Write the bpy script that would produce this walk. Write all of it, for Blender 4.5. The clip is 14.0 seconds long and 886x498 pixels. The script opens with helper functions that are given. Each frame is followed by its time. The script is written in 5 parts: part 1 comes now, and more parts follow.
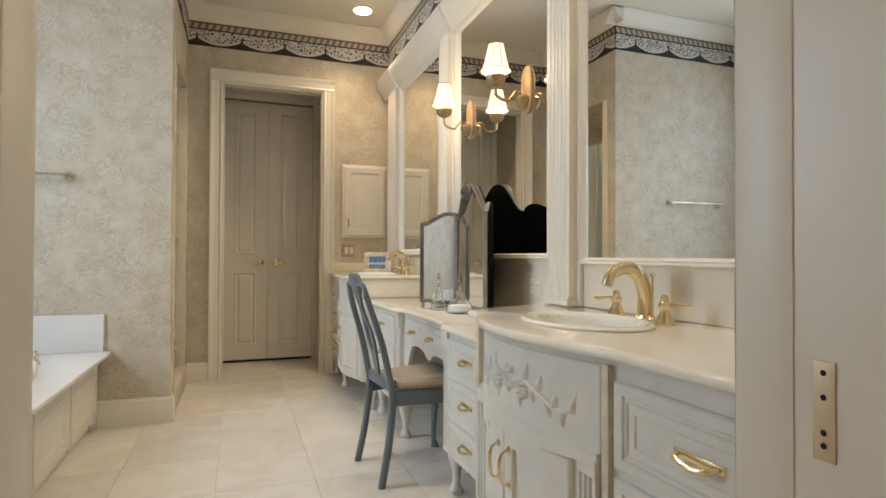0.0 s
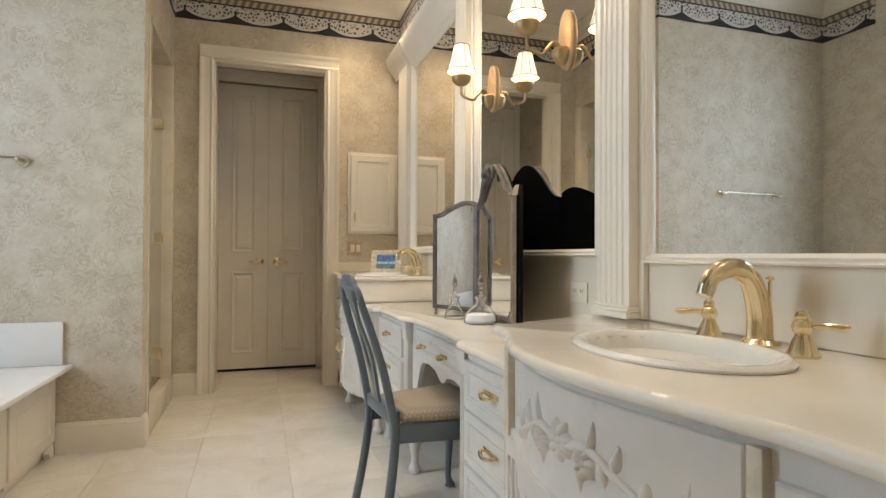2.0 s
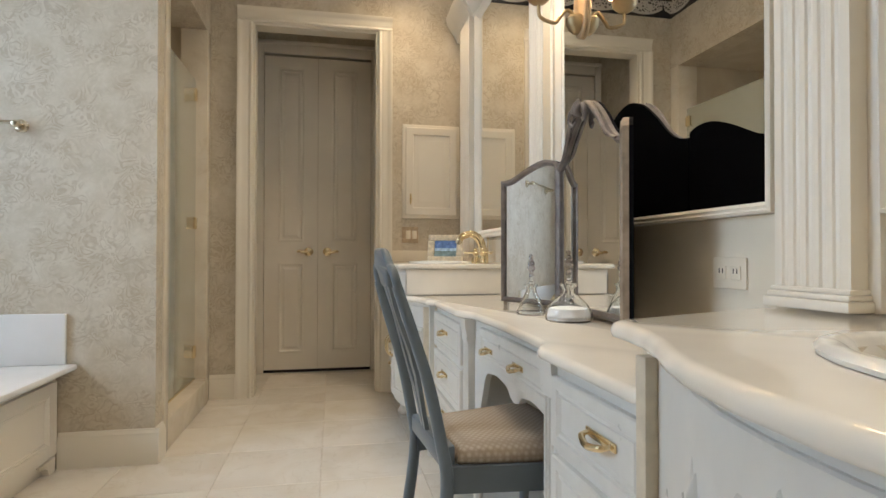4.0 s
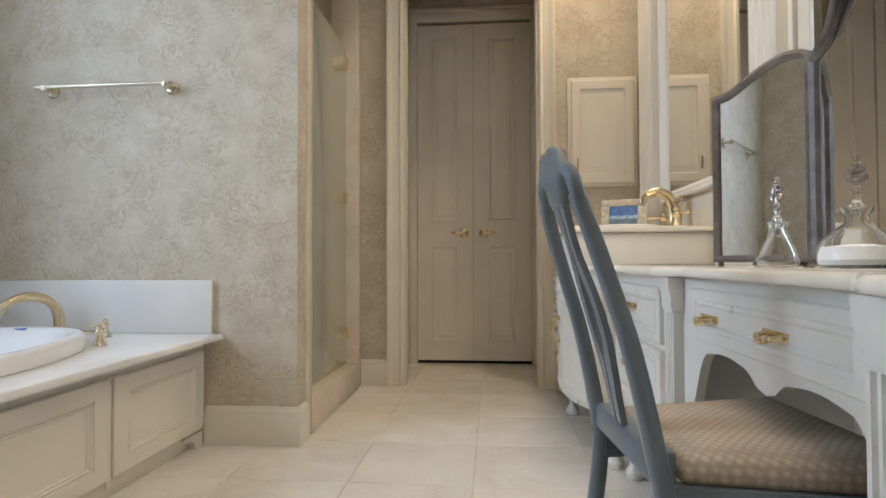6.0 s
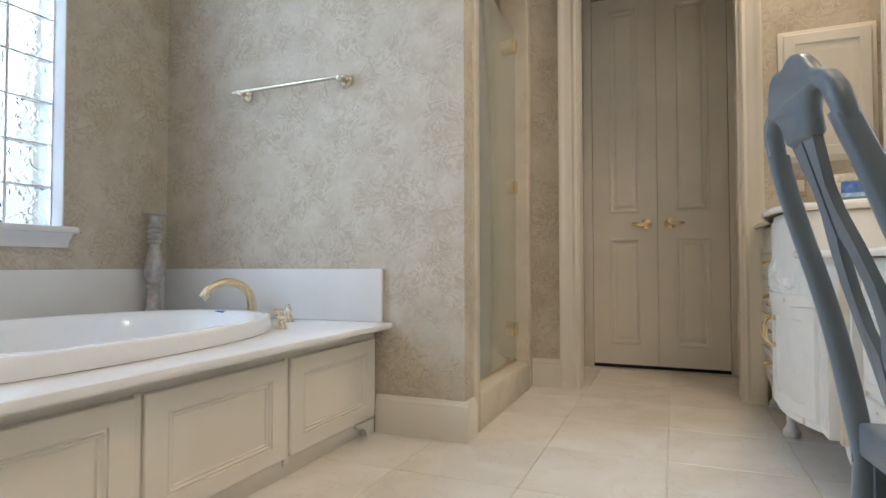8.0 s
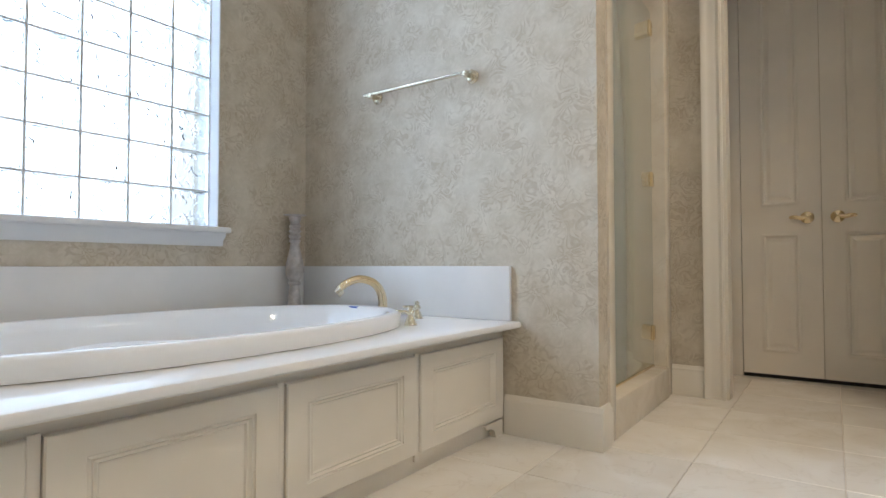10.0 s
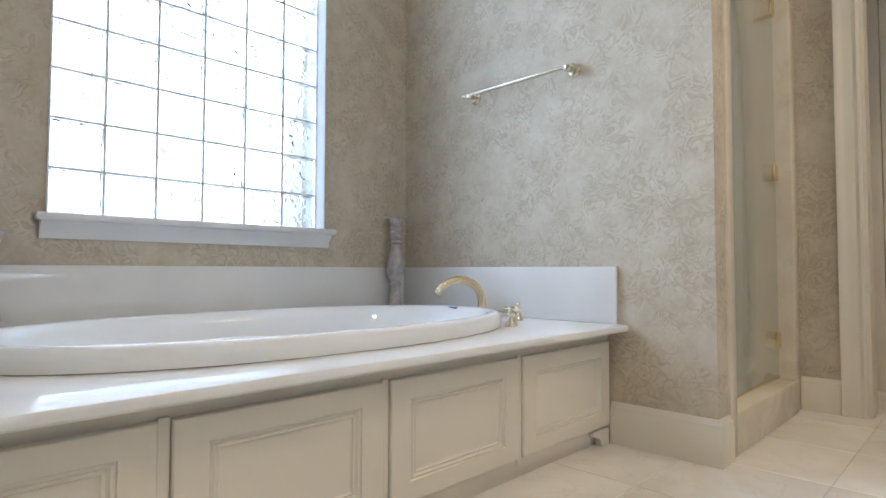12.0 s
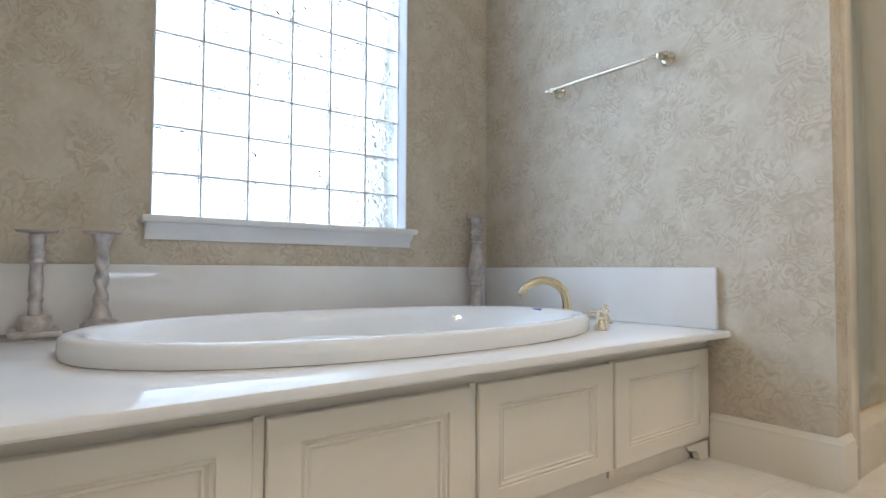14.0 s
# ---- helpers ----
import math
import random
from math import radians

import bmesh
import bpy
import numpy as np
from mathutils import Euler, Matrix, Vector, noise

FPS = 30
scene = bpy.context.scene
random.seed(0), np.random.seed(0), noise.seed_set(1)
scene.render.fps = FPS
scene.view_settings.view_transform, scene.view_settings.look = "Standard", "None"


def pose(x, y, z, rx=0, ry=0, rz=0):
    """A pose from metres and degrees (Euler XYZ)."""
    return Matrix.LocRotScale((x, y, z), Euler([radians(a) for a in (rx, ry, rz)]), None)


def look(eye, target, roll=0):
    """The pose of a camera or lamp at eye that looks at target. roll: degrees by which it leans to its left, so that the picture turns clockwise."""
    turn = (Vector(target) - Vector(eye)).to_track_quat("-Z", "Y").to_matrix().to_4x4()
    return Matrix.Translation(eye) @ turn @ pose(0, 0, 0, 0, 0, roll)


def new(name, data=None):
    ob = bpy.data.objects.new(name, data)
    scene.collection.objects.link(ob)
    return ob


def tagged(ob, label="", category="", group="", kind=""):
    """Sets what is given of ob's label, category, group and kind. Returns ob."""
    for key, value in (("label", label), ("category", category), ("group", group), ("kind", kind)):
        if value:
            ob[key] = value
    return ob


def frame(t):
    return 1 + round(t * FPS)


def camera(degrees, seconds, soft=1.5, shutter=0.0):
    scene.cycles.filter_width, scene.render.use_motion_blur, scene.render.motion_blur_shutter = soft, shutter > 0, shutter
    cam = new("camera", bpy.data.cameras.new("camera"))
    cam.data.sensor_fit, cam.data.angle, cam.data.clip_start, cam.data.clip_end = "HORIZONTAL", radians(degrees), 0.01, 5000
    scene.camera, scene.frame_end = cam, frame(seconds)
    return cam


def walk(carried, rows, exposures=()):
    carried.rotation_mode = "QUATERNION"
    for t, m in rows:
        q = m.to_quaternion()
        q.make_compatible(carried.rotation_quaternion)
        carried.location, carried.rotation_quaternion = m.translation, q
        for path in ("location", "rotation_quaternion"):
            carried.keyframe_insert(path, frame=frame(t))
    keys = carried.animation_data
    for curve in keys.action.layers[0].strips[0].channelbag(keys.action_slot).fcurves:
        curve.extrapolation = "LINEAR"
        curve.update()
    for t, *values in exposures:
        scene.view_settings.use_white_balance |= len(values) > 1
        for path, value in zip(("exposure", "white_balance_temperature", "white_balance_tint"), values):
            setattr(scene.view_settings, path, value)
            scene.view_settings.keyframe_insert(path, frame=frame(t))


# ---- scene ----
cam = camera(76.7, 14.0)
PATH = [
    (0, (-0.05, -0.108, 1.251), (0.635, 1.771, 1.275), 0.2),
    (0.5, (-0.028, 0.016, 1.243), (0.654, 1.896, 1.267), 0.2),
    (1, (0.041, 0.177, 1.244), (0.711, 2.062, 1.267), 0.2),
    (1.5, (0.121, 0.343, 1.25), (0.769, 2.235, 1.272), 0.2),
    (2, (0.188, 0.516, 1.237), (0.81, 2.416, 1.26), 0.2),
    (4.5, (0.436, 1.426, 1.072), (0.711, 3.407, 1.1), -0.0),
    (5, (0.442, 1.582, 1.0), (0.575, 3.577, 1.035), -0.1),
    (5.5, (0.444, 1.709, 0.942), (0.421, 3.709, 0.983), -0.2),
    (6, (0.441, 1.832, 0.91), (0.266, 3.824, 0.955), -0.2),
    (6.5, (0.438, 1.926, 0.88), (0.107, 3.898, 0.93), -0.3),
    (7, (0.435, 1.994, 0.855), (-0.052, 3.933, 0.909), -0.3),
    (7.5, (0.42, 2.031, 0.844), (-0.215, 3.926, 0.902), -0.2),
    (8, (0.399, 2.051, 0.839), (-0.366, 3.898, 0.896), -0.1),
    (8.5, (0.377, 2.068, 0.827), (-0.499, 3.865, 0.889), -0.2),
    (9, (0.363, 2.084, 0.828), (-0.613, 3.829, 0.887), -0.1),
    (11.5, (0.305, 2.11, 0.805), (-1.04, 3.588, 0.879), 0.0),
    (12, (0.297, 2.115, 0.801), (-1.108, 3.537, 0.877), 0.1),
    (12.5, (0.28, 2.115, 0.801), (-1.175, 3.485, 0.874), 0.2),
    (13, (0.258, 2.116, 0.803), (-1.241, 3.438, 0.874), 0.2),
    (13.5, (0.244, 2.12, 0.802), (-1.297, 3.392, 0.877), 0.2),
    (14, (0.233, 2.124, 0.805), (-1.35, 3.345, 0.878), 0.3),
]
walk(cam, [(t, look(eye, target, roll)) for t, eye, target, roll in PATH], [(0, -0.27, 6300, 10), (2, -0.28, 6250, 10), (5, -0.32, 5950, 11), (9, -0.20, 5680, 11), (14, -0.18, 5580, 11)])

# ---------------------------------------------------------------- light
world = bpy.data.worlds.new("world")
scene.world = world
world.use_nodes = True
wn = world.node_tree
sky = wn.nodes.new("ShaderNodeTexSky")
sky.sky_type, sky.sun_disc = "NISHITA", False
sky.sun_elevation, sky.sun_rotation = radians(48), radians(200)
wn.links.new(sky.outputs[0], wn.nodes["Background"].inputs[0])
wn.nodes["Background"].inputs[1].default_value = 0.12

# room limits
XW, XR = -2.467, 1.50          # window wall, mirror wall (inner faces)
YE, YF, YA = 0.53, 5.92, 4.56  # entry wall, far wall, tub alcove wall
XS = -0.53                     # free end of the alcove wall
ZC = 3.71                      # ceiling
YD = 6.85                      # double doors
ZB0, ZB1 = 3.33, 3.57          # wallpaper border


def area_lamp(name, m, sx, sy, watts, colour, shape="RECTANGLE"):
    d = bpy.data.lights.new(name, "AREA")
    d.shape, d.size, d.size_y, d.energy, d.color = shape, sx, sy, watts, colour
    ob = new(name, d)
    ob.matrix_world = m
    return ob


DAY, WARM = (0.72, 0.85, 1.0), (1.0, 0.80, 0.56)
area_lamp("window_daylight", look((XW - 0.30, 3.262, 1.99), (0.5, 3.262, 1.15)), 1.34, 1.96, 98, DAY)
CANS = [(1.10, 5.42), (0.62, 3.25), (0.95, 1.35)]
for (cx, cy), watts, tone in zip(CANS, (104, 80, 52), ((1.0, 0.74, 0.45), WARM, (1.0, 0.80, 0.55))):
    d = bpy.data.lights.new("downlight", "SPOT")
    d.energy, d.color, d.spot_size, d.spot_blend, d.shadow_soft_size = watts, tone, radians(125), 1.0, 0.09
    aim = (0.5, 5.0) if cy > 5 else (cx, cy)      # the far lamp is tipped into the room
    new("downlight", d).matrix_world = look((cx, cy, ZC - 0.05), (*aim, 0))
# added, unseen lamp that brightens the shower interior; it has no fitting
d = bpy.data.lights.new("shower_fill_lamp", "SPOT")
d.energy, d.color, d.spot_size, d.spot_blend, d.shadow_soft_size = 5, (1.0, 0.90, 0.74), radians(150), 0.7, 0.06
new("shower_fill_lamp", d).matrix_world = look((-1.2, 5.25, 2.88), (-1.2, 5.25, 0))

# unseen warm lamp, added in the hall to light the doorway lining
d = bpy.data.lights.new("hall_fill_lamp", "SPOT")
d.energy, d.color, d.spot_size, d.spot_blend, d.shadow_soft_size = 60, WARM, radians(150), 0.7, 0.06
new("hall_fill_lamp", d).matrix_world = look((0.25, -0.75, ZC - 0.05), (0.25, -0.75, 0))

# ---------------------------------------------------------------- materials


def mat(name, colour, rough=0.5, metal=0.0, mottle=0.0, scale=6.0, bump=0.0, bscale=60.0, per_piece=0.0, coat=0.0, spec=0.5):
    m = bpy.data.materials.new(name)
    m.use_nodes = True
    nt = m.node_tree
    b = nt.nodes["Principled BSDF"]
    b.inputs["Base Color"].default_value = (*colour, 1)
    b.inputs["Roughness"].default_value = rough
    b.inputs["Metallic"].default_value = metal
    b.inputs["Coat Weight"].default_value = coat
    b.inputs["Coat Roughness"].default_value = 0.05
    b.inputs["Specular IOR Level"].default_value = spec
    if mottle or bump or per_piece:
        tc = nt.nodes.new("ShaderNodeTexCoord")
        src = None
        if mottle:
            n1 = nt.nodes.new("ShaderNodeTexNoise")
            n1.inputs["Scale"].default_value, n1.inputs["Detail"].default_value = scale, 6
            nt.links.new(tc.outputs["Object"], n1.inputs["Vector"])
            mr = nt.nodes.new("ShaderNodeMapRange")
            mr.inputs["From Min"].default_value, mr.inputs["From Max"].default_value = 0.3, 0.7
            mr.inputs["To Min"].default_value, mr.inputs["To Max"].default_value = 1 - mottle, 1 + mottle * 0.5
            nt.links.new(n1.outputs["Fac"], mr.inputs["Value"])
            src = mr.outputs["Result"]
            rr = nt.nodes.new("ShaderNodeMapRange")
            rr.inputs["To Min"].default_value, rr.inputs["To Max"].default_value = rough * 0.75, min(1, rough * 1.3)
            nt.links.new(n1.outputs["Fac"], rr.inputs["Value"])
            nt.links.new(rr.outputs["Result"], b.inputs["Roughness"])
        if per_piece:
            oi = nt.nodes.new("ShaderNodeObjectInfo")
            pr = nt.nodes.new("ShaderNodeMapRange")
            pr.inputs["To Min"].default_value, pr.inputs["To Max"].default_value = 1 - per_piece, 1 + per_piece
            nt.links.new(oi.outputs["Random"], pr.inputs["Value"])
            if src:
                mu = nt.nodes.new("ShaderNodeMath")
                mu.operation = "MULTIPLY"
                nt.links.new(src, mu.inputs[0])
                nt.links.new(pr.outputs["Result"], mu.inputs[1])
                src = mu.outputs[0]
            else:
                src = pr.outputs["Result"]
        if src:
            vm = nt.nodes.new("ShaderNodeVectorMath")
            vm.operation = "SCALE"
            vm.inputs[0].default_value = colour
            nt.links.new(src, vm.inputs["Scale"])
            nt.links.new(vm.outputs[0], b.inputs["Base Color"])
        if bump:
            n2 = nt.nodes.new("ShaderNodeTexNoise")
            n2.inputs["Scale"].default_value, n2.inputs["Detail"].default_value = bscale, 4
            nt.links.new(tc.outputs["Object"], n2.inputs["Vector"])
            bp = nt.nodes.new("ShaderNodeBump")
            bp.inputs["Strength"].default_value, bp.inputs["Distance"].default_value = bump, 0.004
            nt.links.new(n2.outputs["Fac"], bp.inputs["Height"])
            nt.links.new(bp.outputs["Normal"], b.inputs["Normal"])
    return m


def math_node(nt, op, a, b=None, c=None):
    n = nt.nodes.new("ShaderNodeMath")
    n.operation = op
    for k, v in enumerate((a, b, c)):
        if v is None:
            continue
        if isinstance(v, (int, float)):
            n.inputs[k].default_value = v
        else:
            nt.links.new(v, n.inputs[k])
    return n.outputs[0]


def mix_colour(nt, fac, a, b):
    n = nt.nodes.new("ShaderNodeMix")
    n.data_type = "RGBA"
    for k, v in ((0, fac), (6, a), (7, b)):
        if isinstance(v, (int, float)):
            n.inputs[k].default_value = v
        elif isinstance(v, tuple):
            n.inputs[k].default_value = (*v, 1)
        else:
            nt.links.new(v, n.inputs[k])
    return n.outputs[2]


def wallpaper_material():
    """Sponged damask paper: soft clouds with faint leafy scrolls."""
    m = bpy.data.materials.new("damask_wallpaper")
    m.use_nodes = True
    nt = m.node_tree
    b = nt.nodes["Principled BSDF"]
    tc = nt.nodes.new("ShaderNodeTexCoord")

    def noise_tex(scale, detail, vec, rough=0.55):
        n = nt.nodes.new("ShaderNodeTexNoise")
        n.inputs["Scale"].default_value, n.inputs["Detail"].default_value, n.inputs["Roughness"].default_value = scale, detail, rough
        nt.links.new(vec, n.inputs["Vector"])
        return n
    obj = tc.outputs["Object"]
    cloud = noise_tex(7, 5, obj)
    fine = noise_tex(38, 5, obj, 0.65)
    warp = noise_tex(9, 2, obj)
    sub = nt.nodes.new("ShaderNodeVectorMath")
    sub.operation = "SUBTRACT"
    nt.links.new(warp.outputs["Color"], sub.inputs[0])
    sub.inputs[1].default_value = (0.5, 0.5, 0.5)
    sc = nt.nodes.new("ShaderNodeVectorMath")
    sc.operation = "SCALE"
    sc.inputs["Scale"].default_value = 0.22
    nt.links.new(sub.outputs[0], sc.inputs[0])
    add = nt.nodes.new("ShaderNodeVectorMath")
    nt.links.new(obj, add.inputs[0])
    nt.links.new(sc.outputs[0], add.inputs[1])

    def step(value, a, b):
        n = nt.nodes.new("ShaderNodeMapRange")
        n.interpolation_type = "SMOOTHSTEP"
        n.inputs["From Min"].default_value, n.inputs["From Max"].default_value = a, b
        nt.links.new(value, n.inputs["Value"])
        return n.outputs["Result"]
    vine = nt.nodes.new("ShaderNodeTexNoise")
    vine.inputs["Scale"].default_value, vine.inputs["Detail"].default_value, vine.inputs["Distortion"].default_value = 10.5, 1.2, 1.5
    nt.links.new(obj, vine.inputs["Vector"])
    curl = step(math_node(nt, "SINE", math_node(nt, "MULTIPLY", vine.outputs["Fac"], 34.0)), -0.35, 0.95)
    vor = nt.nodes.new("ShaderNodeTexVoronoi")
    vor.inputs["Scale"].default_value = 24
    nt.links.new(add.outputs[0], vor.inputs["Vector"])
    blade = step(vor.outputs["Distance"], 0.48, 0.22)
    patch = step(noise_tex(5.5, 2, obj).outputs["Fac"], 0.40, 0.56)
    brush = step(fine.outputs["Fac"], 0.26, 0.58)
    leaf = math_node(nt, "MULTIPLY", math_node(nt, "MAXIMUM", curl, math_node(nt, "MULTIPLY", blade, 0.6)), math_node(nt, "MULTIPLY_ADD", patch, 0.80, 0.20))
    leaf = math_node(nt, "MULTIPLY", leaf, brush)
    cl = nt.nodes.new("ShaderNodeMapRange")
    cl.inputs["From Min"].default_value, cl.inputs["From Max"].default_value = 0.3, 0.7
    nt.links.new(cloud.outputs["Fac"], cl.inputs["Value"])
    fl = nt.nodes.new("ShaderNodeMapRange")
    fl.inputs["From Min"].default_value, fl.inputs["From Max"].default_value = 0.35, 0.68
    nt.links.new(fine.outputs["Fac"], fl.inputs["Value"])
    base = mix_colour(nt, cl.outputs["Result"], (0.495, 0.425, 0.31), (0.64, 0.58, 0.47))
    base = mix_colour(nt, math_node(nt, "MULTIPLY", fl.outputs["Result"], 0.45), base, (0.68, 0.61, 0.51))
    col = mix_colour(nt, math_node(nt, "MULTIPLY", leaf, 0.52), base, (0.37, 0.295, 0.195))
    nt.links.new(col, b.inputs["Base Color"])
    b.inputs["Roughness"].default_value = 0.62
    bp = nt.nodes.new("ShaderNodeBump")
    bp.inputs["Strength"].default_value, bp.inputs["Distance"].default_value = 0.15, 0.002
    nt.links.new(fine.outputs["Fac"], bp.inputs["Height"])
    nt.links.new(bp.outputs["Normal"], b.inputs["Normal"])
    return m


def border_material():
    """Printed paper border: rope line over white lace swags on near-black."""
    m = bpy.data.materials.new("lace_swag_border")
    m.use_nodes = True
    nt = m.node_tree
    b = nt.nodes["Principled BSDF"]
    b.inputs["Roughness"].default_value = 0.6
    tc = nt.nodes.new("ShaderNodeTexCoord")
    sep = nt.nodes.new("ShaderNodeSeparateXYZ")
    nt.links.new(tc.outputs["Object"], sep.inputs[0])
    along = math_node(nt, "ADD", sep.outputs[0], sep.outputs[1])
    v = math_node(nt, "DIVIDE", math_node(nt, "SUBTRACT", sep.outputs[2], ZB0), ZB1 - ZB0)
    u = math_node(nt, "MULTIPLY_ADD", math_node(nt, "FRACT", math_node(nt, "DIVIDE", along, 0.42)), 2.0, -1.0)
    sag = math_node(nt, "MULTIPLY_ADD", math_node(nt, "POWER", math_node(nt, "ABSOLUTE", u), 2.2), 0.26, 0.12)
    swag = math_node(nt, "MULTIPLY", math_node(nt, "GREATER_THAN", v, sag), math_node(nt, "LESS_THAN", v, 0.66))
    vor = nt.nodes.new("ShaderNodeTexVoronoi")
    vor.feature = "DISTANCE_TO_EDGE"
    vor.inputs["Scale"].default_value = 33
    nt.links.new(tc.outputs["Object"], vor.inputs["Vector"])
    lace = math_node(nt, "LESS_THAN", vor.outputs["Distance"], 0.17)
    edge = math_node(nt, "LESS_THAN", math_node(nt, "ABSOLUTE", math_node(nt, "SUBTRACT", v, sag)), 0.045)
    white = math_node(nt, "MAXIMUM", math_node(nt, "MULTIPLY", swag, lace), edge)
    post = math_node(nt, "MULTIPLY", math_node(nt, "GREATER_THAN", math_node(nt, "ABSOLUTE", u), 0.95), math_node(nt, "LESS_THAN", v, 0.5))
    ground = mix_colour(nt, swag, (0.022, 0.02, 0.02), (0.09, 0.08, 0.07))
    col = mix_colour(nt, white, ground, (0.60, 0.57, 0.52))
    col = mix_colour(nt, post, col, (0.02, 0.02, 0.025))
    rope = math_node(nt, "GREATER_THAN", v, 0.68)
    tw = math_node(nt, "SINE", math_node(nt, "MULTIPLY_ADD", along, 95.0, math_node(nt, "MULTIPLY", v, -9.0)))
    ropec = mix_colour(nt, math_node(nt, "MULTIPLY_ADD", tw, 0.5, 0.5), (0.16, 0.11, 0.07), (0.52, 0.45, 0.34))
    col = mix_colour(nt, rope, col, ropec)
    dark = math_node(nt, "MULTIPLY", math_node(nt, "GREATER_THAN", v, 0.66), math_node(nt, "LESS_THAN", v, 0.72))
    col = mix_colour(nt, dark, col, (0.03, 0.025, 0.025))
    topl = math_node(nt, "GREATER_THAN", v, 0.93)
    col = mix_colour(nt, topl, col, (0.12, 0.09, 0.07))
    nt.links.new(col, b.inputs["Base Color"])
    return m


def tile_material(name, c1, c2, rough):
    """Honed cream marble: drifting clouds and thin veins, each tile a little different."""
    m = bpy.data.materials.new(name)
    m.use_nodes = True
    nt = m.node_tree
    b = nt.nodes["Principled BSDF"]
    tc = nt.nodes.new("ShaderNodeTexCoord")
    oi = nt.nodes.new("ShaderNodeObjectInfo")
    sh = nt.nodes.new("ShaderNodeVectorMath")
    sh.operation = "ADD"
    cmb = nt.nodes.new("ShaderNodeCombineXYZ")
    off = math_node(nt, "MULTIPLY", oi.outputs["Random"], 37.0)
    for k in range(3):
        nt.links.new(off, cmb.inputs[k])
    nt.links.new(tc.outputs["Object"], sh.inputs[0])
    nt.links.new(cmb.outputs[0], sh.inputs[1])
    n1 = nt.nodes.new("ShaderNodeTexNoise")
    n1.inputs["Scale"].default_value, n1.inputs["Detail"].default_value, n1.inputs["Distortion"].default_value = 3.0, 8, 1.2
    nt.links.new(sh.outputs[0], n1.inputs["Vector"])
    mr = nt.nodes.new("ShaderNodeMapRange")
    mr.inputs["From Min"].default_value, mr.inputs["From Max"].default_value = 0.3, 0.7
    nt.links.new(n1.outputs["Fac"], mr.inputs["Value"])
    col = mix_colour(nt, mr.outputs["Result"], c1, c2)
    vein = nt.nodes.new("ShaderNodeTexNoise")
    vein.inputs["Scale"].default_value, vein.inputs["Detail"].default_value, vein.inputs["Distortion"].default_value = 2.0, 4, 2.0
    nt.links.new(sh.outputs[0], vein.inputs["Vector"])
    vv = math_node(nt, "LESS_THAN", math_node(nt, "ABSOLUTE", math_node(nt, "SUBTRACT", vein.outputs["Fac"], 0.5)), 0.008)
    col = mix_colour(nt, math_node(nt, "MULTIPLY", vv, 0.12), col, (0.48, 0.39, 0.28))
    sc = nt.nodes.new("ShaderNodeVectorMath")
    sc.operation = "SCALE"
    nt.links.new(col, sc.inputs[0])
    nt.links.new(math_node(nt, "MULTIPLY_ADD", oi.outputs["Random"], 0.10, 0.94), sc.inputs["Scale"])
    nt.links.new(sc.outputs[0], b.inputs["Base Color"])
    rr = nt.nodes.new("ShaderNodeMapRange")
    rr.inputs["To Min"].default_value, rr.inputs["To Max"].default_value = rough * 0.7, rough * 1.3
    nt.links.new(n1.outputs["Fac"], rr.inputs["Value"])
    nt.links.new(rr.outputs["Result"], b.inputs["Roughness"])
    return m


def glass_material(name, colour=(1, 1, 1), rough=0.0, wavy=0.0):
    m = bpy.data.materials.new(name)
    m.use_nodes = True
    nt = m.node_tree
    b = nt.nodes["Principled BSDF"]
    b.inputs["Base Color"].default_value = (*colour, 1)
    b.inputs["Transmission Weight"].default_value, b.inputs["Roughness"].default_value, b.inputs["IOR"].default_value = 1, rough, 1.45
    if wavy:
        tc = nt.nodes.new("ShaderNodeTexCoord")
        oi = nt.nodes.new("ShaderNodeObjectInfo")
        sh = nt.nodes.new("ShaderNodeVectorMath")
        cmb = nt.nodes.new("ShaderNodeCombineXYZ")
        for k in range(3):
            nt.links.new(math_node(nt, "MULTIPLY", oi.outputs["Random"], 11.0 + k), cmb.inputs[k])
        nt.links.new(tc.outputs["Object"], sh.inputs[0])
        nt.links.new(cmb.outputs[0], sh.inputs[1])
        n = nt.nodes.new("ShaderNodeTexNoise")
        n.inputs["Scale"].default_value, n.inputs["Detail"].default_value, n.inputs["Distortion"].default_value = 12, 2, 1.5
        nt.links.new(sh.outputs[0], n.inputs["Vector"])
        mr = nt.nodes.new("ShaderNodeMapRange")
        mr.inputs["From Min"].default_value, mr.inputs["From Max"].default_value = 0.56, 0.66
        nt.links.new(n.outputs["Fac"], mr.inputs["Value"])
        bp = nt.nodes.new("ShaderNodeBump")
        bp.inputs["Strength"].default_value, bp.inputs["Distance"].default_value = wavy, 0.02
        nt.links.new(mr.outputs["Result"], bp.inputs["Height"])
        nt.links.new(bp.outputs["Normal"], b.inputs["Normal"])
    return m


def glow_material(name, colour, strength):
    m = bpy.data.materials.new(name)
    m.use_nodes = True
    b = m.node_tree.nodes["Principled BSDF"]
    b.inputs["Base Color"].default_value = (*colour, 1)
    b.inputs["Emission Color"].default_value = (*colour, 1)
    b.inputs["Emission Strength"].default_value = strength
    return m


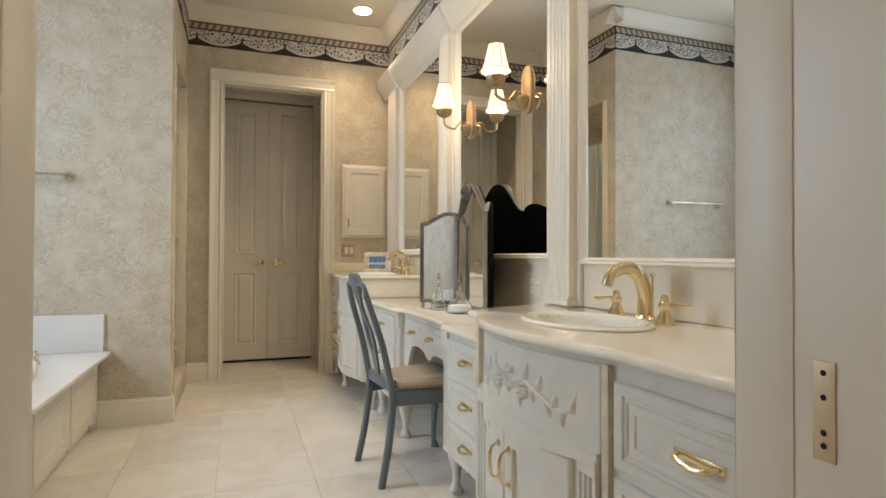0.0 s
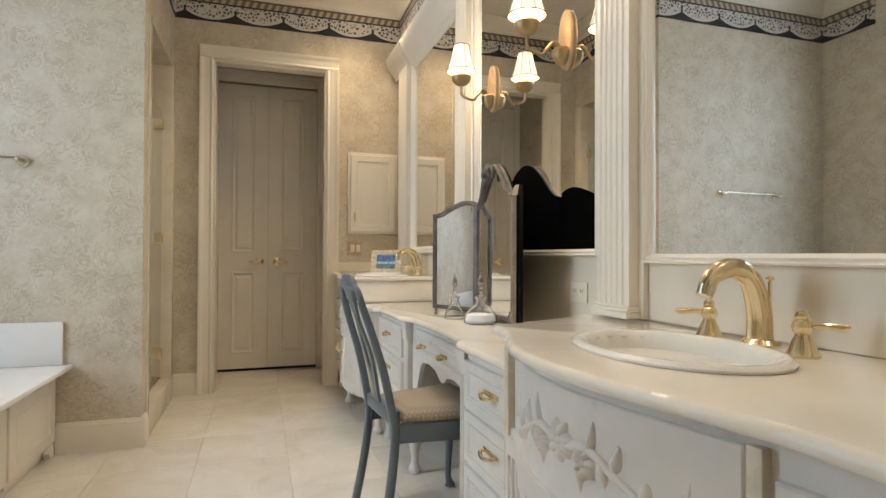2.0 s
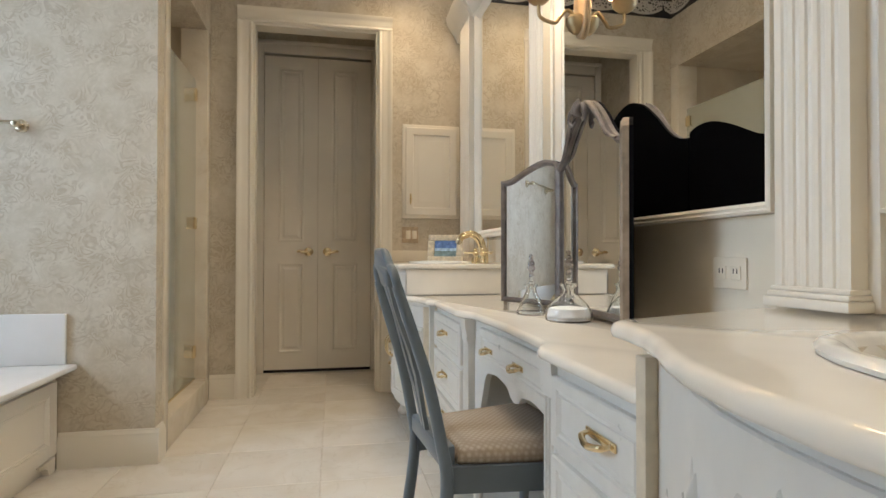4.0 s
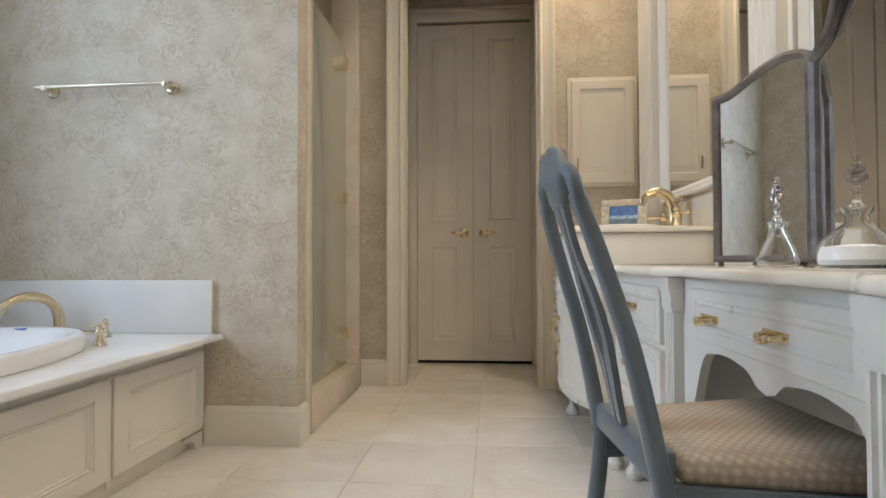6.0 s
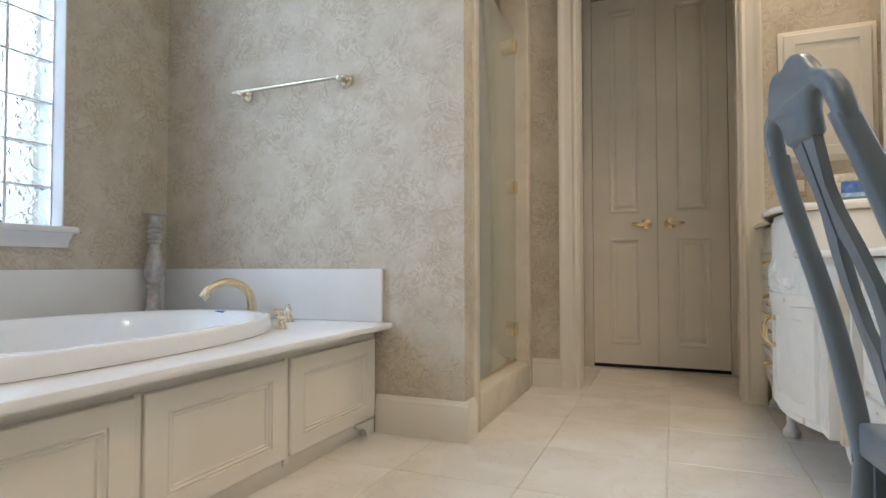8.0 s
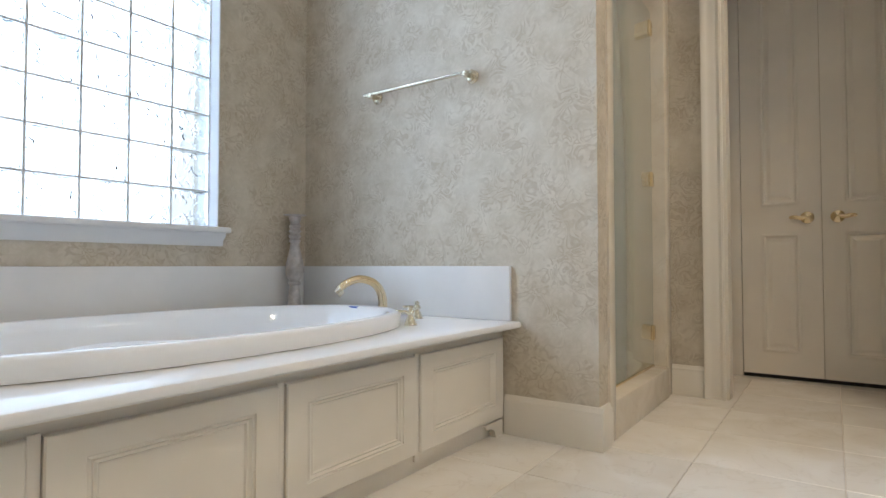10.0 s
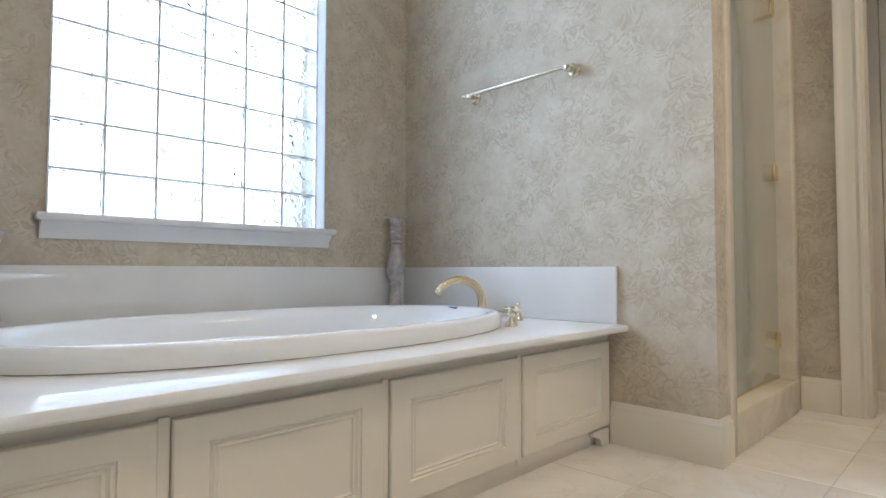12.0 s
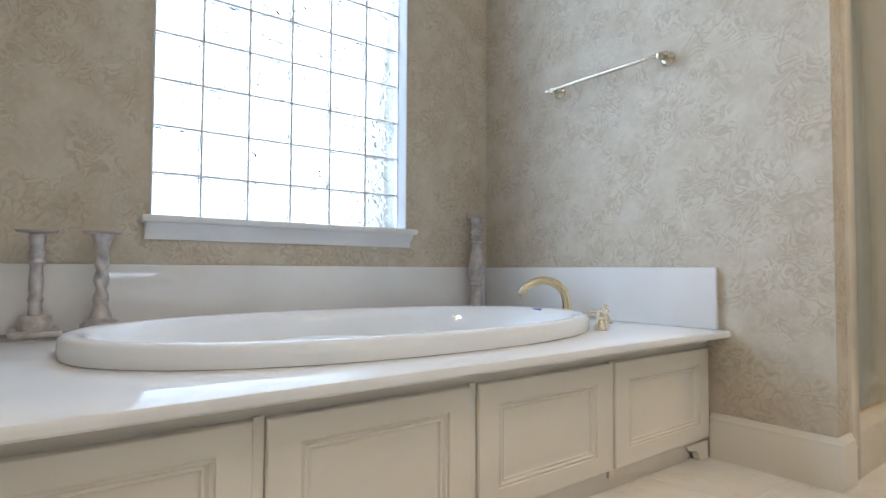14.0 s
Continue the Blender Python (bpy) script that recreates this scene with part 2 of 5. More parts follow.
PAPER = wallpaper_material()
BORDER = border_material()
TRIM = mat("cream_trim_paint", (0.79, 0.735, 0.63), 0.36, mottle=0.03, scale=3, bump=0.03, bscale=30)
DOORP = mat("taupe_door_paint", (0.86, 0.81, 0.715), 0.40, mottle=0.05, scale=3, bump=0.04, bscale=40)
CEIL = mat("ceiling_paint", (0.78, 0.73, 0.64), 0.85, mottle=0.04, scale=2, bump=0.1, bscale=120)
VANITY = mat("white_sponged_cabinet_paint", (0.755, 0.73, 0.67), 0.30, mottle=0.05, scale=14, bump=0.03, bscale=30)
GLAZESHADE = mat("tan_glaze_and_kneehole_shade", (0.70, 0.61, 0.46), 0.5, mottle=0.15, scale=20)
COUNTER = mat("polished_cream_marble", (0.84, 0.785, 0.685), 0.035, mottle=0.05, scale=5, spec=0.6)
DECKM = mat("polished_white_marble", (0.84, 0.835, 0.825), 0.06, mottle=0.05, scale=4, spec=0.6)
CERAMIC = mat("white_glazed_ceramic", (0.84, 0.82, 0.76), 0.05, spec=0.7)
ACRYLIC = mat("white_tub_acrylic", (0.88, 0.89, 0.90), 0.06, spec=0.6)
TILE = tile_material("honed_cream_marble_tile", (0.77, 0.715, 0.625), (0.85, 0.815, 0.75), 0.15)
STONE = tile_material("cream_marble_slab", (0.68, 0.60, 0.475), (0.78, 0.715, 0.60), 0.22)
GROUT = mat("grout", (0.68, 0.62, 0.53), 0.9, mottle=0.1, scale=30)
BRASS = mat("polished_brass", (0.86, 0.72, 0.47), 0.16, 1.0, mottle=0.05, scale=8)
OLDBRASS = mat("soft_antique_brass", (0.46, 0.35, 0.20), 0.36, 1.0, mottle=0.2, scale=12)
NICKEL = mat("worn_nickel_and_brass", (0.72, 0.66, 0.52), 0.2, 1.0, mottle=0.08, scale=8)
CHAIRP = mat("blue_grey_chair_paint", (0.135, 0.165, 0.190), 0.30, mottle=0.12, scale=9, bump=0.05, bscale=50)
MIRROR = mat("silvered_mirror", (0.88, 0.89, 0.88), 0.012, 1.0)
PEWTER = mat("aged_pewter_wood", (0.17, 0.145, 0.13), 0.42, 0.25, mottle=0.4, scale=22, bump=0.2, bscale=60)
WORNGOLD = mat("worn_gilt_edge", (0.34, 0.27, 0.20), 0.45, 0.2, mottle=0.35, scale=25, bump=0.15)
BLACK = mat("black_felt_backing", (0.004, 0.004, 0.005), 0.95, spec=0.1)
PLASTIC = mat("ivory_plastic", (0.78, 0.71, 0.58), 0.35)
GLASS = glass_material("clear_glass", (0.97, 0.985, 0.98))
SILVER = mat("brushed_silver_leaf_wood", (0.60, 0.57, 0.56), 0.38, 0.35, mottle=0.3, scale=26, bump=0.15, bscale=60)
# near-black: painted shade of the door gap and pin slots, also the screws
BLACKFILL = mat("black_shade_fill", (0.01, 0.01, 0.01), 0.9)
HALLP = mat("hall_wall_paint", (0.62, 0.53, 0.41), 0.7, mottle=0.05, scale=3)

# ---------------------------------------------------------------- mesh helpers


def bm_box(bm, lo, hi, bevel=0.0, seg=2):
    vs = [bm.verts.new((x, y, z)) for z in (lo[2], hi[2]) for y in (lo[1], hi[1]) for x in (lo[0], hi[0])]
    fs = [bm.faces.new([vs[i] for i in q]) for q in ((0, 2, 3, 1), (4, 5, 7, 6), (0, 1, 5, 4), (2, 6, 7, 3), (0, 4, 6, 2), (1, 3, 7, 5))]
    if bevel:
        es = {e for f in fs for e in f.edges}
        bmesh.ops.bevel(bm, geom=list(es), offset=bevel, segments=seg, profile=0.5, affect="EDGES")
    return bm


def box(lo, hi, bevel=0.0, seg=2):
    return bm_box(bmesh.new(), lo, hi, bevel, seg)


def bm_prism(bm, pts, axis, a, b):
    """A closed profile swept along an axis. pts: (y, z) for x, (x, z) for y, (x, y) for z."""
    def at(p, s):
        return {"x": (s, p[0], p[1]), "y": (p[0], s, p[1]), "z": (p[0], p[1], s)}[axis]
    A = [bm.verts.new(at(p, a)) for p in pts]
    B = [bm.verts.new(at(p, b)) for p in pts]
    n = len(pts)
    for i in range(n):
        bm.faces.new((A[i], A[(i + 1) % n], B[(i + 1) % n], B[i]))
    bm.faces.new(A[::-1])
    bm.faces.new(B)
    bmesh.ops.recalc_face_normals(bm, faces=bm.faces)
    return bm


def prism(pts, axis, a, b):
    return bm_prism(bmesh.new(), pts, axis, a, b)


def bm_loft(bm, rings, close=True, caps=True):
    """Rings of points joined into a skin."""
    R = [[bm.verts.new(p) for p in r] for r in rings]
    n = len(R[0])
    for r0, r1 in zip(R, R[1:]):
        for i in range(n if close else n - 1):
            j = (i + 1) % n
            bm.faces.new((r0[i], r0[j], r1[j], r1[i]))
    if caps:
        bm.faces.new(R[0][::-1])
        bm.faces.new(R[-1])
    bmesh.ops.recalc_face_normals(bm, faces=bm.faces)
    return bm


def bm_lathe(bm, profile, centre=(0, 0, 0), seg=24, m=None, sx=1.0, sy=1.0):
    """profile: (radius, height) from below upwards, turned round z."""
    rings = []
    for r, h in profile:
        ring = []
        for k in range(seg):
            a = 2 * math.pi * k / seg
            p = Vector((r * sx * math.cos(a), r * sy * math.sin(a), h))
            if m is not None:
                p = m @ p
            ring.append(p + Vector(centre))
        rings.append(ring)
    return bm_loft(bm, rings)


def lathe(profile, centre=(0, 0, 0), seg=24, m=None, sx=1.0, sy=1.0):
    return bm_lathe(bmesh.new(), profile, centre, seg, m, sx, sy)


def bm_tube(bm, pts, radii, seg=12):
    """A round rod through points."""
    pts = [Vector(p) for p in pts]
    if isinstance(radii, (int, float)):
        radii = [radii] * len(pts)
    rings, up = [], None
    for i, p in enumerate(pts):
        d = (pts[min(i + 1, len(pts) - 1)] - pts[max(i - 1, 0)]).normalized()
        if up is None:
            up = d.orthogonal().normalized()
        up = (up - d * up.dot(d)).normalized()
        side = d.cross(up)
        rings.append([p + radii[i] * (math.cos(2 * math.pi * k / seg) * up + math.sin(2 * math.pi * k / seg) * side) for k in range(seg)])
    return bm_loft(bm, rings)


def tube(pts, radii, seg=12):
    return bm_tube(bmesh.new(), pts, radii, seg)


def spline(pts, n=8):
    """Smooth points through the given ones."""
    pts = [Vector(p) for p in pts]
    out = []
    for i in range(len(pts) - 1):
        p0, p1, p2, p3 = pts[max(i - 1, 0)], pts[i], pts[i + 1], pts[min(i + 2, len(pts) - 1)]
        for k in range(n):
            t = k / n
            out.append(0.5 * (2 * p1 + (p2 - p0) * t + (2 * p0 - 5 * p1 + 4 * p2 - p3) * t * t + (3 * p1 - p0 - 3 * p2 + p3) * t ** 3))
    out.append(pts[-1])
    return out


def to_mesh(name, bm, material, smooth=35):
    me = bpy.data.meshes.new(name)
    bm.to_mesh(me)
    bm.free()
    for mt in (material if isinstance(material, (list, tuple)) else [material]):
        me.materials.append(mt)
    if smooth:
        me.shade_smooth()
        me.set_sharp_from_angle(angle=radians(smooth))
    return me


def part(name, bm, material, parent, label="", smooth=35):
    """One mesh part, modelled where it stands, under a thing or a part."""
    ob = new(name, to_mesh(name, bm, material, smooth))
    ob.parent = parent
    if parent.type == "EMPTY":
        ob.matrix_parent_inverse = parent.matrix_basis.inverted()
    if label:
        ob["label"] = label
    return ob


def thing(name, base, label, category, group="", kind=""):
    ob = new(name)
    ob.empty_display_size = 0.05
    ob.matrix_basis = Matrix.Translation(base)
    return tagged(ob, label, category, group, kind)


def solid(name, bm, material, label, category, group="", kind="", smooth=35):
    return tagged(new(name, to_mesh(name, bm, material, smooth)), label, category, group, kind)


def structure(name, bm, material, label, category="wall", smooth=35):
    return solid(name, bm, material, label, category, kind="structure", smooth=smooth)


# ---------------------------------------------------------------- the room's shell
T = 0.14
bm = bmesh.new()
TW = 0.26
bm_box(bm, (XW - TW, YE - T, 0), (XW, 2.595, ZC))
bm_box(bm, (XW - TW, 3.93, 0), (XW, YA + T, ZC))
bm_box(bm, (XW - TW, 2.595, 0), (XW, 3.93, 1.01))
bm_box(bm, (XW - TW, 2.595, 2.965), (XW, 3.93, ZC))
structure("wall_window", bm, PAPER, "papered wall with glass block window above the tub", smooth=0)
structure("wall_alcove", box((XW, YA, 0), (XS, YA + 0.12, ZC)), PAPER, "grey beige damask papered wall beside the tub", smooth=0)
bm = bmesh.new()
bm_box(bm, (-0.70, YF, 0), (-0.215, YF + T, ZC))
bm_box(bm, (0.785, YF, 0), (XR + T, YF + T, ZC))
bm_box(bm, (-0.215, YF, 2.995), (0.785, YF + T, ZC))
structure("wall_far", bm, PAPER, "tan damask papered wall around the cased opening", smooth=0)
structure("wall_mirror", box((XR, YE - T, 0), (XR + T, YF, ZC)), PAPER, "papered wall behind the vanity mirrors", smooth=0)
bm = bmesh.new()
bm_box(bm, (XW, YE - 0.30, 0), (-0.248, YE, ZC))
bm_box(bm, (0.684, YE - 0.30, 0), (XR, YE, ZC))
bm_box(bm, (-0.248, YE - 0.30, 2.6), (0.684, YE, ZC))
structure("wall_entry", bm, PAPER, "papered wall around the entrance doorway", smooth=0)
structure("ceiling", box((XW - T, -1.6, ZC), (XR + T, 7.1, ZC + 0.1)), CEIL, "cream painted ceiling", "ceiling", smooth=0)
# passage behind the opening
bm = bmesh.new()
bm_box(bm, (-0.42, YF + T, 0), (-0.30, YD, 3.34))
bm_box(bm, (0.86, YF + T, 0), (0.98, YD, 3.34))
bm_box(bm, (-0.42, YD + 0.005, 3.08), (0.98, YD + 0.10, 3.34))
bm_box(bm, (-0.42, YD + 0.005, 0), (-0.235, YD + 0.10, 3.08))
bm_box(bm, (0.795, YD + 0.005, 0), (0.98, YD + 0.10, 3.08))
bm_box(bm, (-0.42, YD + 0.20, 0), (0.98, YD + 0.24, 3.34))
structure("wall_passage", bm, PAPER, "tan papered walls of the short passage", smooth=0)
structure("ceiling_passage", box((-0.42, YF + T, 3.34), (0.98, YD + 0.24, 3.40)), CEIL, "low cream ceiling of the passage", "ceiling", smooth=0)
# hall behind the entrance
bm = bmesh.new()
bm_box(bm, (-1.5, -1.6, 0), (1.6, -1.48, ZC))
bm_box(bm, (-1.5, -1.48, 0), (-1.38, YE - 0.30, ZC))
bm_box(bm, (1.5, -1.48, 0), (1.62, YE - 0.30, ZC))
structure("wall_hall", bm, HALLP, "plain painted walls of the hall outside", smooth=0)

# shower enclosure
bm = bmesh.new()
bm_box(bm, (-1.75, YA + 0.12, 0), (-1.65, YF + T, 2.9))
bm_box(bm, (-1.65, YF, 0), (-0.70, YF + T, 2.9))
bm_box(bm, (-1.65, YA + 0.12, 0), (-0.72, YA + 0.145, 2.9))
structure("wall_shower", bm, STONE, "cream marble slabs lining the shower", smooth=0)
structure("ceiling_shower", box((-1.75, YA + 0.12, 2.9), (-0.72, YF, 2.96)), STONE, "marble ceiling of the shower", "ceiling", smooth=0)
structure("wall_shower_head", box((-0.72, YA + 0.12, 2.86), (XS - 0.005, YF, ZC)), PAPER, "papered wall above the shower door", smooth=0)
bm = bmesh.new()
bm_box(bm, (-0.72, YA + 0.12, 0), (XS + 0.012, YA + 0.20, 2.86), 0.004)
bm_box(bm, (-0.72, 5.80, 0), (XS + 0.002, YF - 0.004, 2.86), 0.004)
structure("shower_jamb", bm, STONE, "cream marble jambs beside the shower glass", "jamb")
structure("shower_curb", box((-0.76, YA + 0.20, 0), (XS + 0.014, 5.80, 0.185), 0.008), STONE, "polished cream marble shower curb", "curb")


def run(name, profile, axis, a, b, material, label, category):
    return structure(name, prism(profile, axis, a, b), material, label, category)


# crown moulding, profile of (out from wall, below ceiling)
CROWN = [(0, 0), (0.13, 0), (0.13, -0.015), (0.118, -0.022), (0.105, -0.045), (0.07, -0.075), (0.035, -0.10), (0.028, -0.118), (0.016, -0.124), (0.016, -0.140), (0, -0.140)]


def crown(wall, sign, a, b, axis):
    prof = [(wall + sign * o, ZC + h) for o, h in CROWN]
    run("crown_moulding", prof, axis, a, b, TRIM, "cream stepped crown moulding", "moulding")


crown(YF, -1, XS - 0.2, XR, "x")
crown(YA, -1, XW, XS + 0.13, "x")
crown(XS, 1, YA - 0.13, YF, "y")
crown(XR, -1, YE, YF, "y")
crown(XW, 1, YE, YA, "y")
crown(YE, 1, XW, XR, "x")
# printed paper border below the crown
for lo, hi in (((-0.72, YF - 0.004, ZB0), (XR, YF, ZB1)), ((XW, YA - 0.004, ZB0), (XS + 0.004, YA, ZB1)), ((XS - 0.005, YA - 0.004, ZB0), (XS + 0.004, YF, ZB1)),
               ((XR - 0.004, YE, ZB0), (XR, YF, ZB1)), ((XW, 4.06, ZB0), (XW + 0.004, YA, ZB1))):
    structure("wallpaper_border", box(lo, hi), BORDER, "black and white lace swag wallpaper border", "border", smooth=0)


# baseboards
def baseboard(wall, sign, a, b, axis, h=0.19):
    p = [(0, 0), (0.024, 0), (0.024, h - 0.045), (0.020, h - 0.038), (0.020, h - 0.022), (0.012, h - 0.012), (0.009, h), (0, h)]
    run("baseboard", [(wall + sign * o, z) for o, z in p], axis, a, b, TRIM, "tall cream baseboard with moulded top", "baseboard")


baseboard(YA, -1, -1.0, XS + 0.024, "x")
baseboard(XS, 1, YA, YA + 0.12, "y")
baseboard(YF, -1, XS + 0.005, -0.335, "x", 0.19)
baseboard(YE, 1, -0.95, -0.28, "x")


# moulded door casing
def casing(x0, x1, top, y, sign, w=0.115, label="cream fluted door casing"):
    """Two legs and a head round an opening; sign: which way it stands proud."""
    prof = [(0, 0), (0, 0.018), (0.012, 0.024), (0.03, 0.016), (0.05, 0.022), (0.068, 0.022), (0.085, 0.03), (0.10, 0.040), (w, 0.040), (w, 0)]
    bm = bmesh.new()
    bm_prism(bm, [(x0 - u, y + sign * d) for u, d in prof], "z", 0, top)
    bm_prism(bm, [(x1 + u, y + sign * d) for u, d in prof], "z", 0, top)
    bm_prism(bm, [(y + sign * (d + 0.001), top + u) for u, d in prof], "x", x0 - w, x1 + w)
    return structure("door_casing", bm, TRIM, label, "casing")


casing(-0.215, 0.785, 2.995, YF, -1)
bm = bmesh.new()
bm_box(bm, (-0.215, YF + 0.001, 0), (-0.195, YF + T, 2.995))
bm_box(bm, (0.765, YF + 0.001, 0), (0.785, YF + T, 2.995))
bm_box(bm, (-0.195, YF + 0.001, 2.975), (0.765, YF + T, 2.995))
structure("door_jamb", bm, TRIM, "cream painted jamb of the cased opening", "jamb", smooth=0)

# double doors
bm = bmesh.new()
bm_box(bm, (-0.32, YD - 0.02, 0), (-0.232, YD + 0.004, 3.19), 0.005)
bm_box(bm, (0.79, YD - 0.02, 0), (0.878, YD + 0.004, 3.19), 0.005)
bm_box(bm, (-0.232, YD - 0.022, 3.075), (0.79, YD + 0.004, 3.19), 0.005)
bm_box(bm, (-0.34, YD - 0.04, 3.165), (0.90, YD + 0.002, 3.20), 0.006)
structure("door_frame", bm, DOORP, "painted frame of the double doors", "frame")


# black strip paints the shade in the gap below the leaves
structure("door_gap_shade", box((-0.228, YD + 0.006, 0.001), (0.786, YD + 0.03, 0.026)), BLACKFILL, "black strip painting the shade in the gap under the double doors", "gap", smooth=0)


def door_leaf(name, x0, x1, knob_x, way):
    th = thing(name, ((x0 + x1) / 2, YD, 0.02), "tall taupe painted panelled door, closed, with brass lever", "door", "double doors", "structure")
    z0, z1 = 0.028, 3.055
    st = 0.13
    rows = [(0.19, 1.055), (1.26, 2.945)]
    bm = bmesh.new()
    bm_box(bm, (x0, YD, z0), (x0 + st, YD + 0.04, z1))
    bm_box(bm, (x1 - st, YD, z0), (x1, YD + 0.04, z1))
    for a, b in ((z0, rows[0][0]), (rows[0][1], rows[1][0]), (rows[1][1], z1)):
        bm_box(bm, (x0 + st, YD, a), (x1 - st, YD + 0.04, b))
    part("door_body", bm, DOORP, th)
    for a, b in rows:
        bm = bmesh.new()
        u0, u1 = x0 + st, x1 - st
        rings = []
        for ins, dep in ((0, -0.004), (0.008, -0.008), (0.018, -0.006), (0.026, 0.010), (0.04, 0.012), (0.062, 0.002), (0.066, 0.002)):
            rings.append([(u0 + ins, YD + dep, a + ins), (u1 - ins, YD + dep, a + ins), (u1 - ins, YD + dep, b - ins), (u0 + ins, YD + dep, b - ins)])
        bm_loft(bm, rings, caps=False)
        bm.faces.new([bm.verts.new(p) for p in rings[-1]])
        bm_box(bm, (u0 - 0.002, YD + 0.02, a - 0.002), (u1 + 0.002, YD + 0.035, b + 0.002))
        part("panel", bm, DOORP, th, smooth=20)
    kn = part("door_handle", lathe([(0.043, 0), (0.043, 0.006), (0.034, 0.010), (0.02, 0.014), (0.012, 0.018), (0.012, 0.045), (0.020, 0.05), (0.020, 0.064), (0.006, 0.070)], (knob_x, YD, 1.165), 16, pose(0, 0, 0, 90)), BRASS, th, "polished brass lever handle")
    part("lever", tube(spline([(knob_x, YD - 0.055, 1.165), (knob_x + way * 0.04, YD - 0.058, 1.160), (knob_x + way * 0.085, YD - 0.055, 1.168), (knob_x + way * 0.105, YD - 0.052, 1.160)], 4), [0.014] * 8 + [0.012] * 4 + [0.008], 8), BRASS, kn)


door_leaf("door_1", -0.228, 0.272, 0.188, -1)
door_leaf("door_2", 0.276, 0.786, 0.366, 1)

# entrance doorway lining with the strike plate
jm = thing("entrance_jamb", (0.2, YE - 0.15, 0), "cream painted lining of the entrance doorway with brass strike plate", "jamb", kind="structure")
part("lining", box((0.669, YE - 0.30, 0), (0.684, YE - 0.001, 2.6)), TRIM, jm)
part("casing_edge", box((0.667, YE - 0.078, 0), (0.670, YE + 0.018, 2.6), 0.003), TRIM, jm)
part("lining", box((-0.248, YE - 0.30, 0), (-0.234, YE - 0.001, 2.6)), TRIM, jm)
part("casing_edge", box((-0.235, YE - 0.10, 0), (-0.228, YE - 0.03, 2.6), 0.003), TRIM, jm)
part("lining", box((-0.234, YE - 0.30, 2.585), (0.669, YE - 0.001, 2.6)), TRIM, jm)

# ---------------------------------------------------------------- window of glass blocks
BLOCKGLASS = glass_material("pressed_glass_block", (0.22, 0.232, 0.232), 0.03, 0.46)
MORTAR = mat("grey_block_mortar", (0.82, 0.82, 0.81), 0.8, mottle=0.1, scale=20)


def outdoor_material():
    """Bright hazy garden behind the blocks: white sky with soft green foliage."""
    m = bpy.data.materials.new("bright_garden_distance")
    m.use_nodes = True
    nt = m.node_tree
    b = nt.nodes["Principled BSDF"]
    tc = nt.nodes.new("ShaderNodeTexCoord")
    n = nt.nodes.new("ShaderNodeTexNoise")
    n.inputs["Scale"].default_value, n.inputs["Detail"].default_value = 3.2, 6
    nt.links.new(tc.outputs["Object"], n.inputs["Vector"])
    mr = nt.nodes.new("ShaderNodeMapRange")
    mr.inputs["From Min"].default_value, mr.inputs["From Max"].default_value = 0.52, 0.66
    nt.links.new(n.outputs["Fac"], mr.inputs["Value"])
    col = mix_colour(nt, mr.outputs["Result"], (1.0, 1.0, 1.0), (0.16, 0.24, 0.19))
    b.inputs["Base Color"].default_value = (0, 0, 0, 1)
    nt.links.new(col, b.inputs["Emission Color"])
    b.inputs["Emission Strength"].default_value = 5.5
    return m


structure("backdrop", box((XW - 1.5, 0.2, -0.5), (XW - 1.45, 6.4, 5.0)), outdoor_material(), "bright garden and sky outside the window", "backdrop", smooth=0)
win = thing("window_1", (XW, 3.255, 1.03), "white framed window of clear glass blocks", "window", kind="structure")
COLS, ROWSN, WY0, WY1, WZ0, WZ1 = 6, 9, 2.603, 3.922, 1.022, 2.957
bm = bmesh.new()
bm_box(bm, (XW - 0.20, 2.595, 1.012), (XW + 0.010, WY0, 2.965), 0.003)
bm_box(bm, (XW - 0.20, WY1, 1.012), (XW + 0.010, 3.93, 2.965), 0.003)
bm_box(bm, (XW - 0.20, WY0, WZ1), (XW + 0.010, WY1, 2.965), 0.003)
part("window_frame", bm, mat("white_window_paint", (0.82, 0.84, 0.86), 0.4, mottle=0.03), win)
sill = bmesh.new()
bm_box(sill, (XW - 0.070, 2.604, 1.0105), (XW - 0.001, 3.921, 1.020))
bm_box(sill, (XW - 0.001, 2.555, 1.002), (XW + 0.07, 3.975, 1.034), 0.010)
bm_prism(sill, [(XW, 0.93), (XW + 0.014, 0.93), (XW + 0.018, 0.96), (XW + 0.040, 0.985), (XW + 0.045, 1.002), (XW, 1.002)], "y", 2.575, 3.955)
part("window_sill", sill, mat("white_sill_paint", (0.80, 0.80, 0.79), 0.38, mottle=0.03), win)
cw, rh = (WY1 - WY0) / COLS, (WZ1 - WZ0) / ROWSN
bm = bmesh.new()
for c in range(COLS + 1):
    y = WY0 + c * cw
    bm_box(bm, (XW - 0.130, y - 0.0048, WZ0), (XW - 0.072, y + 0.0048, WZ1))
for r in range(ROWSN + 1):
    z = WZ0 + r * rh
    for c in range(COLS):
        bm_box(bm, (XW - 0.128, WY0 + c * cw + 0.0048, z - 0.0048), (XW - 0.074, WY0 + (c + 1) * cw - 0.0048, z + 0.0048))
part("mortar", bm, MORTAR, win, "thin grey mortar joints", smooth=0)
bm = bmesh.new()
bm_box(bm, (-0.026, -cw / 2 + 0.0051, -rh / 2 + 0.0051), (0.026, cw / 2 - 0.0051, rh / 2 - 0.0051), 0.003, 1)
block_mesh = to_mesh("glass_block", bm, BLOCKGLASS)
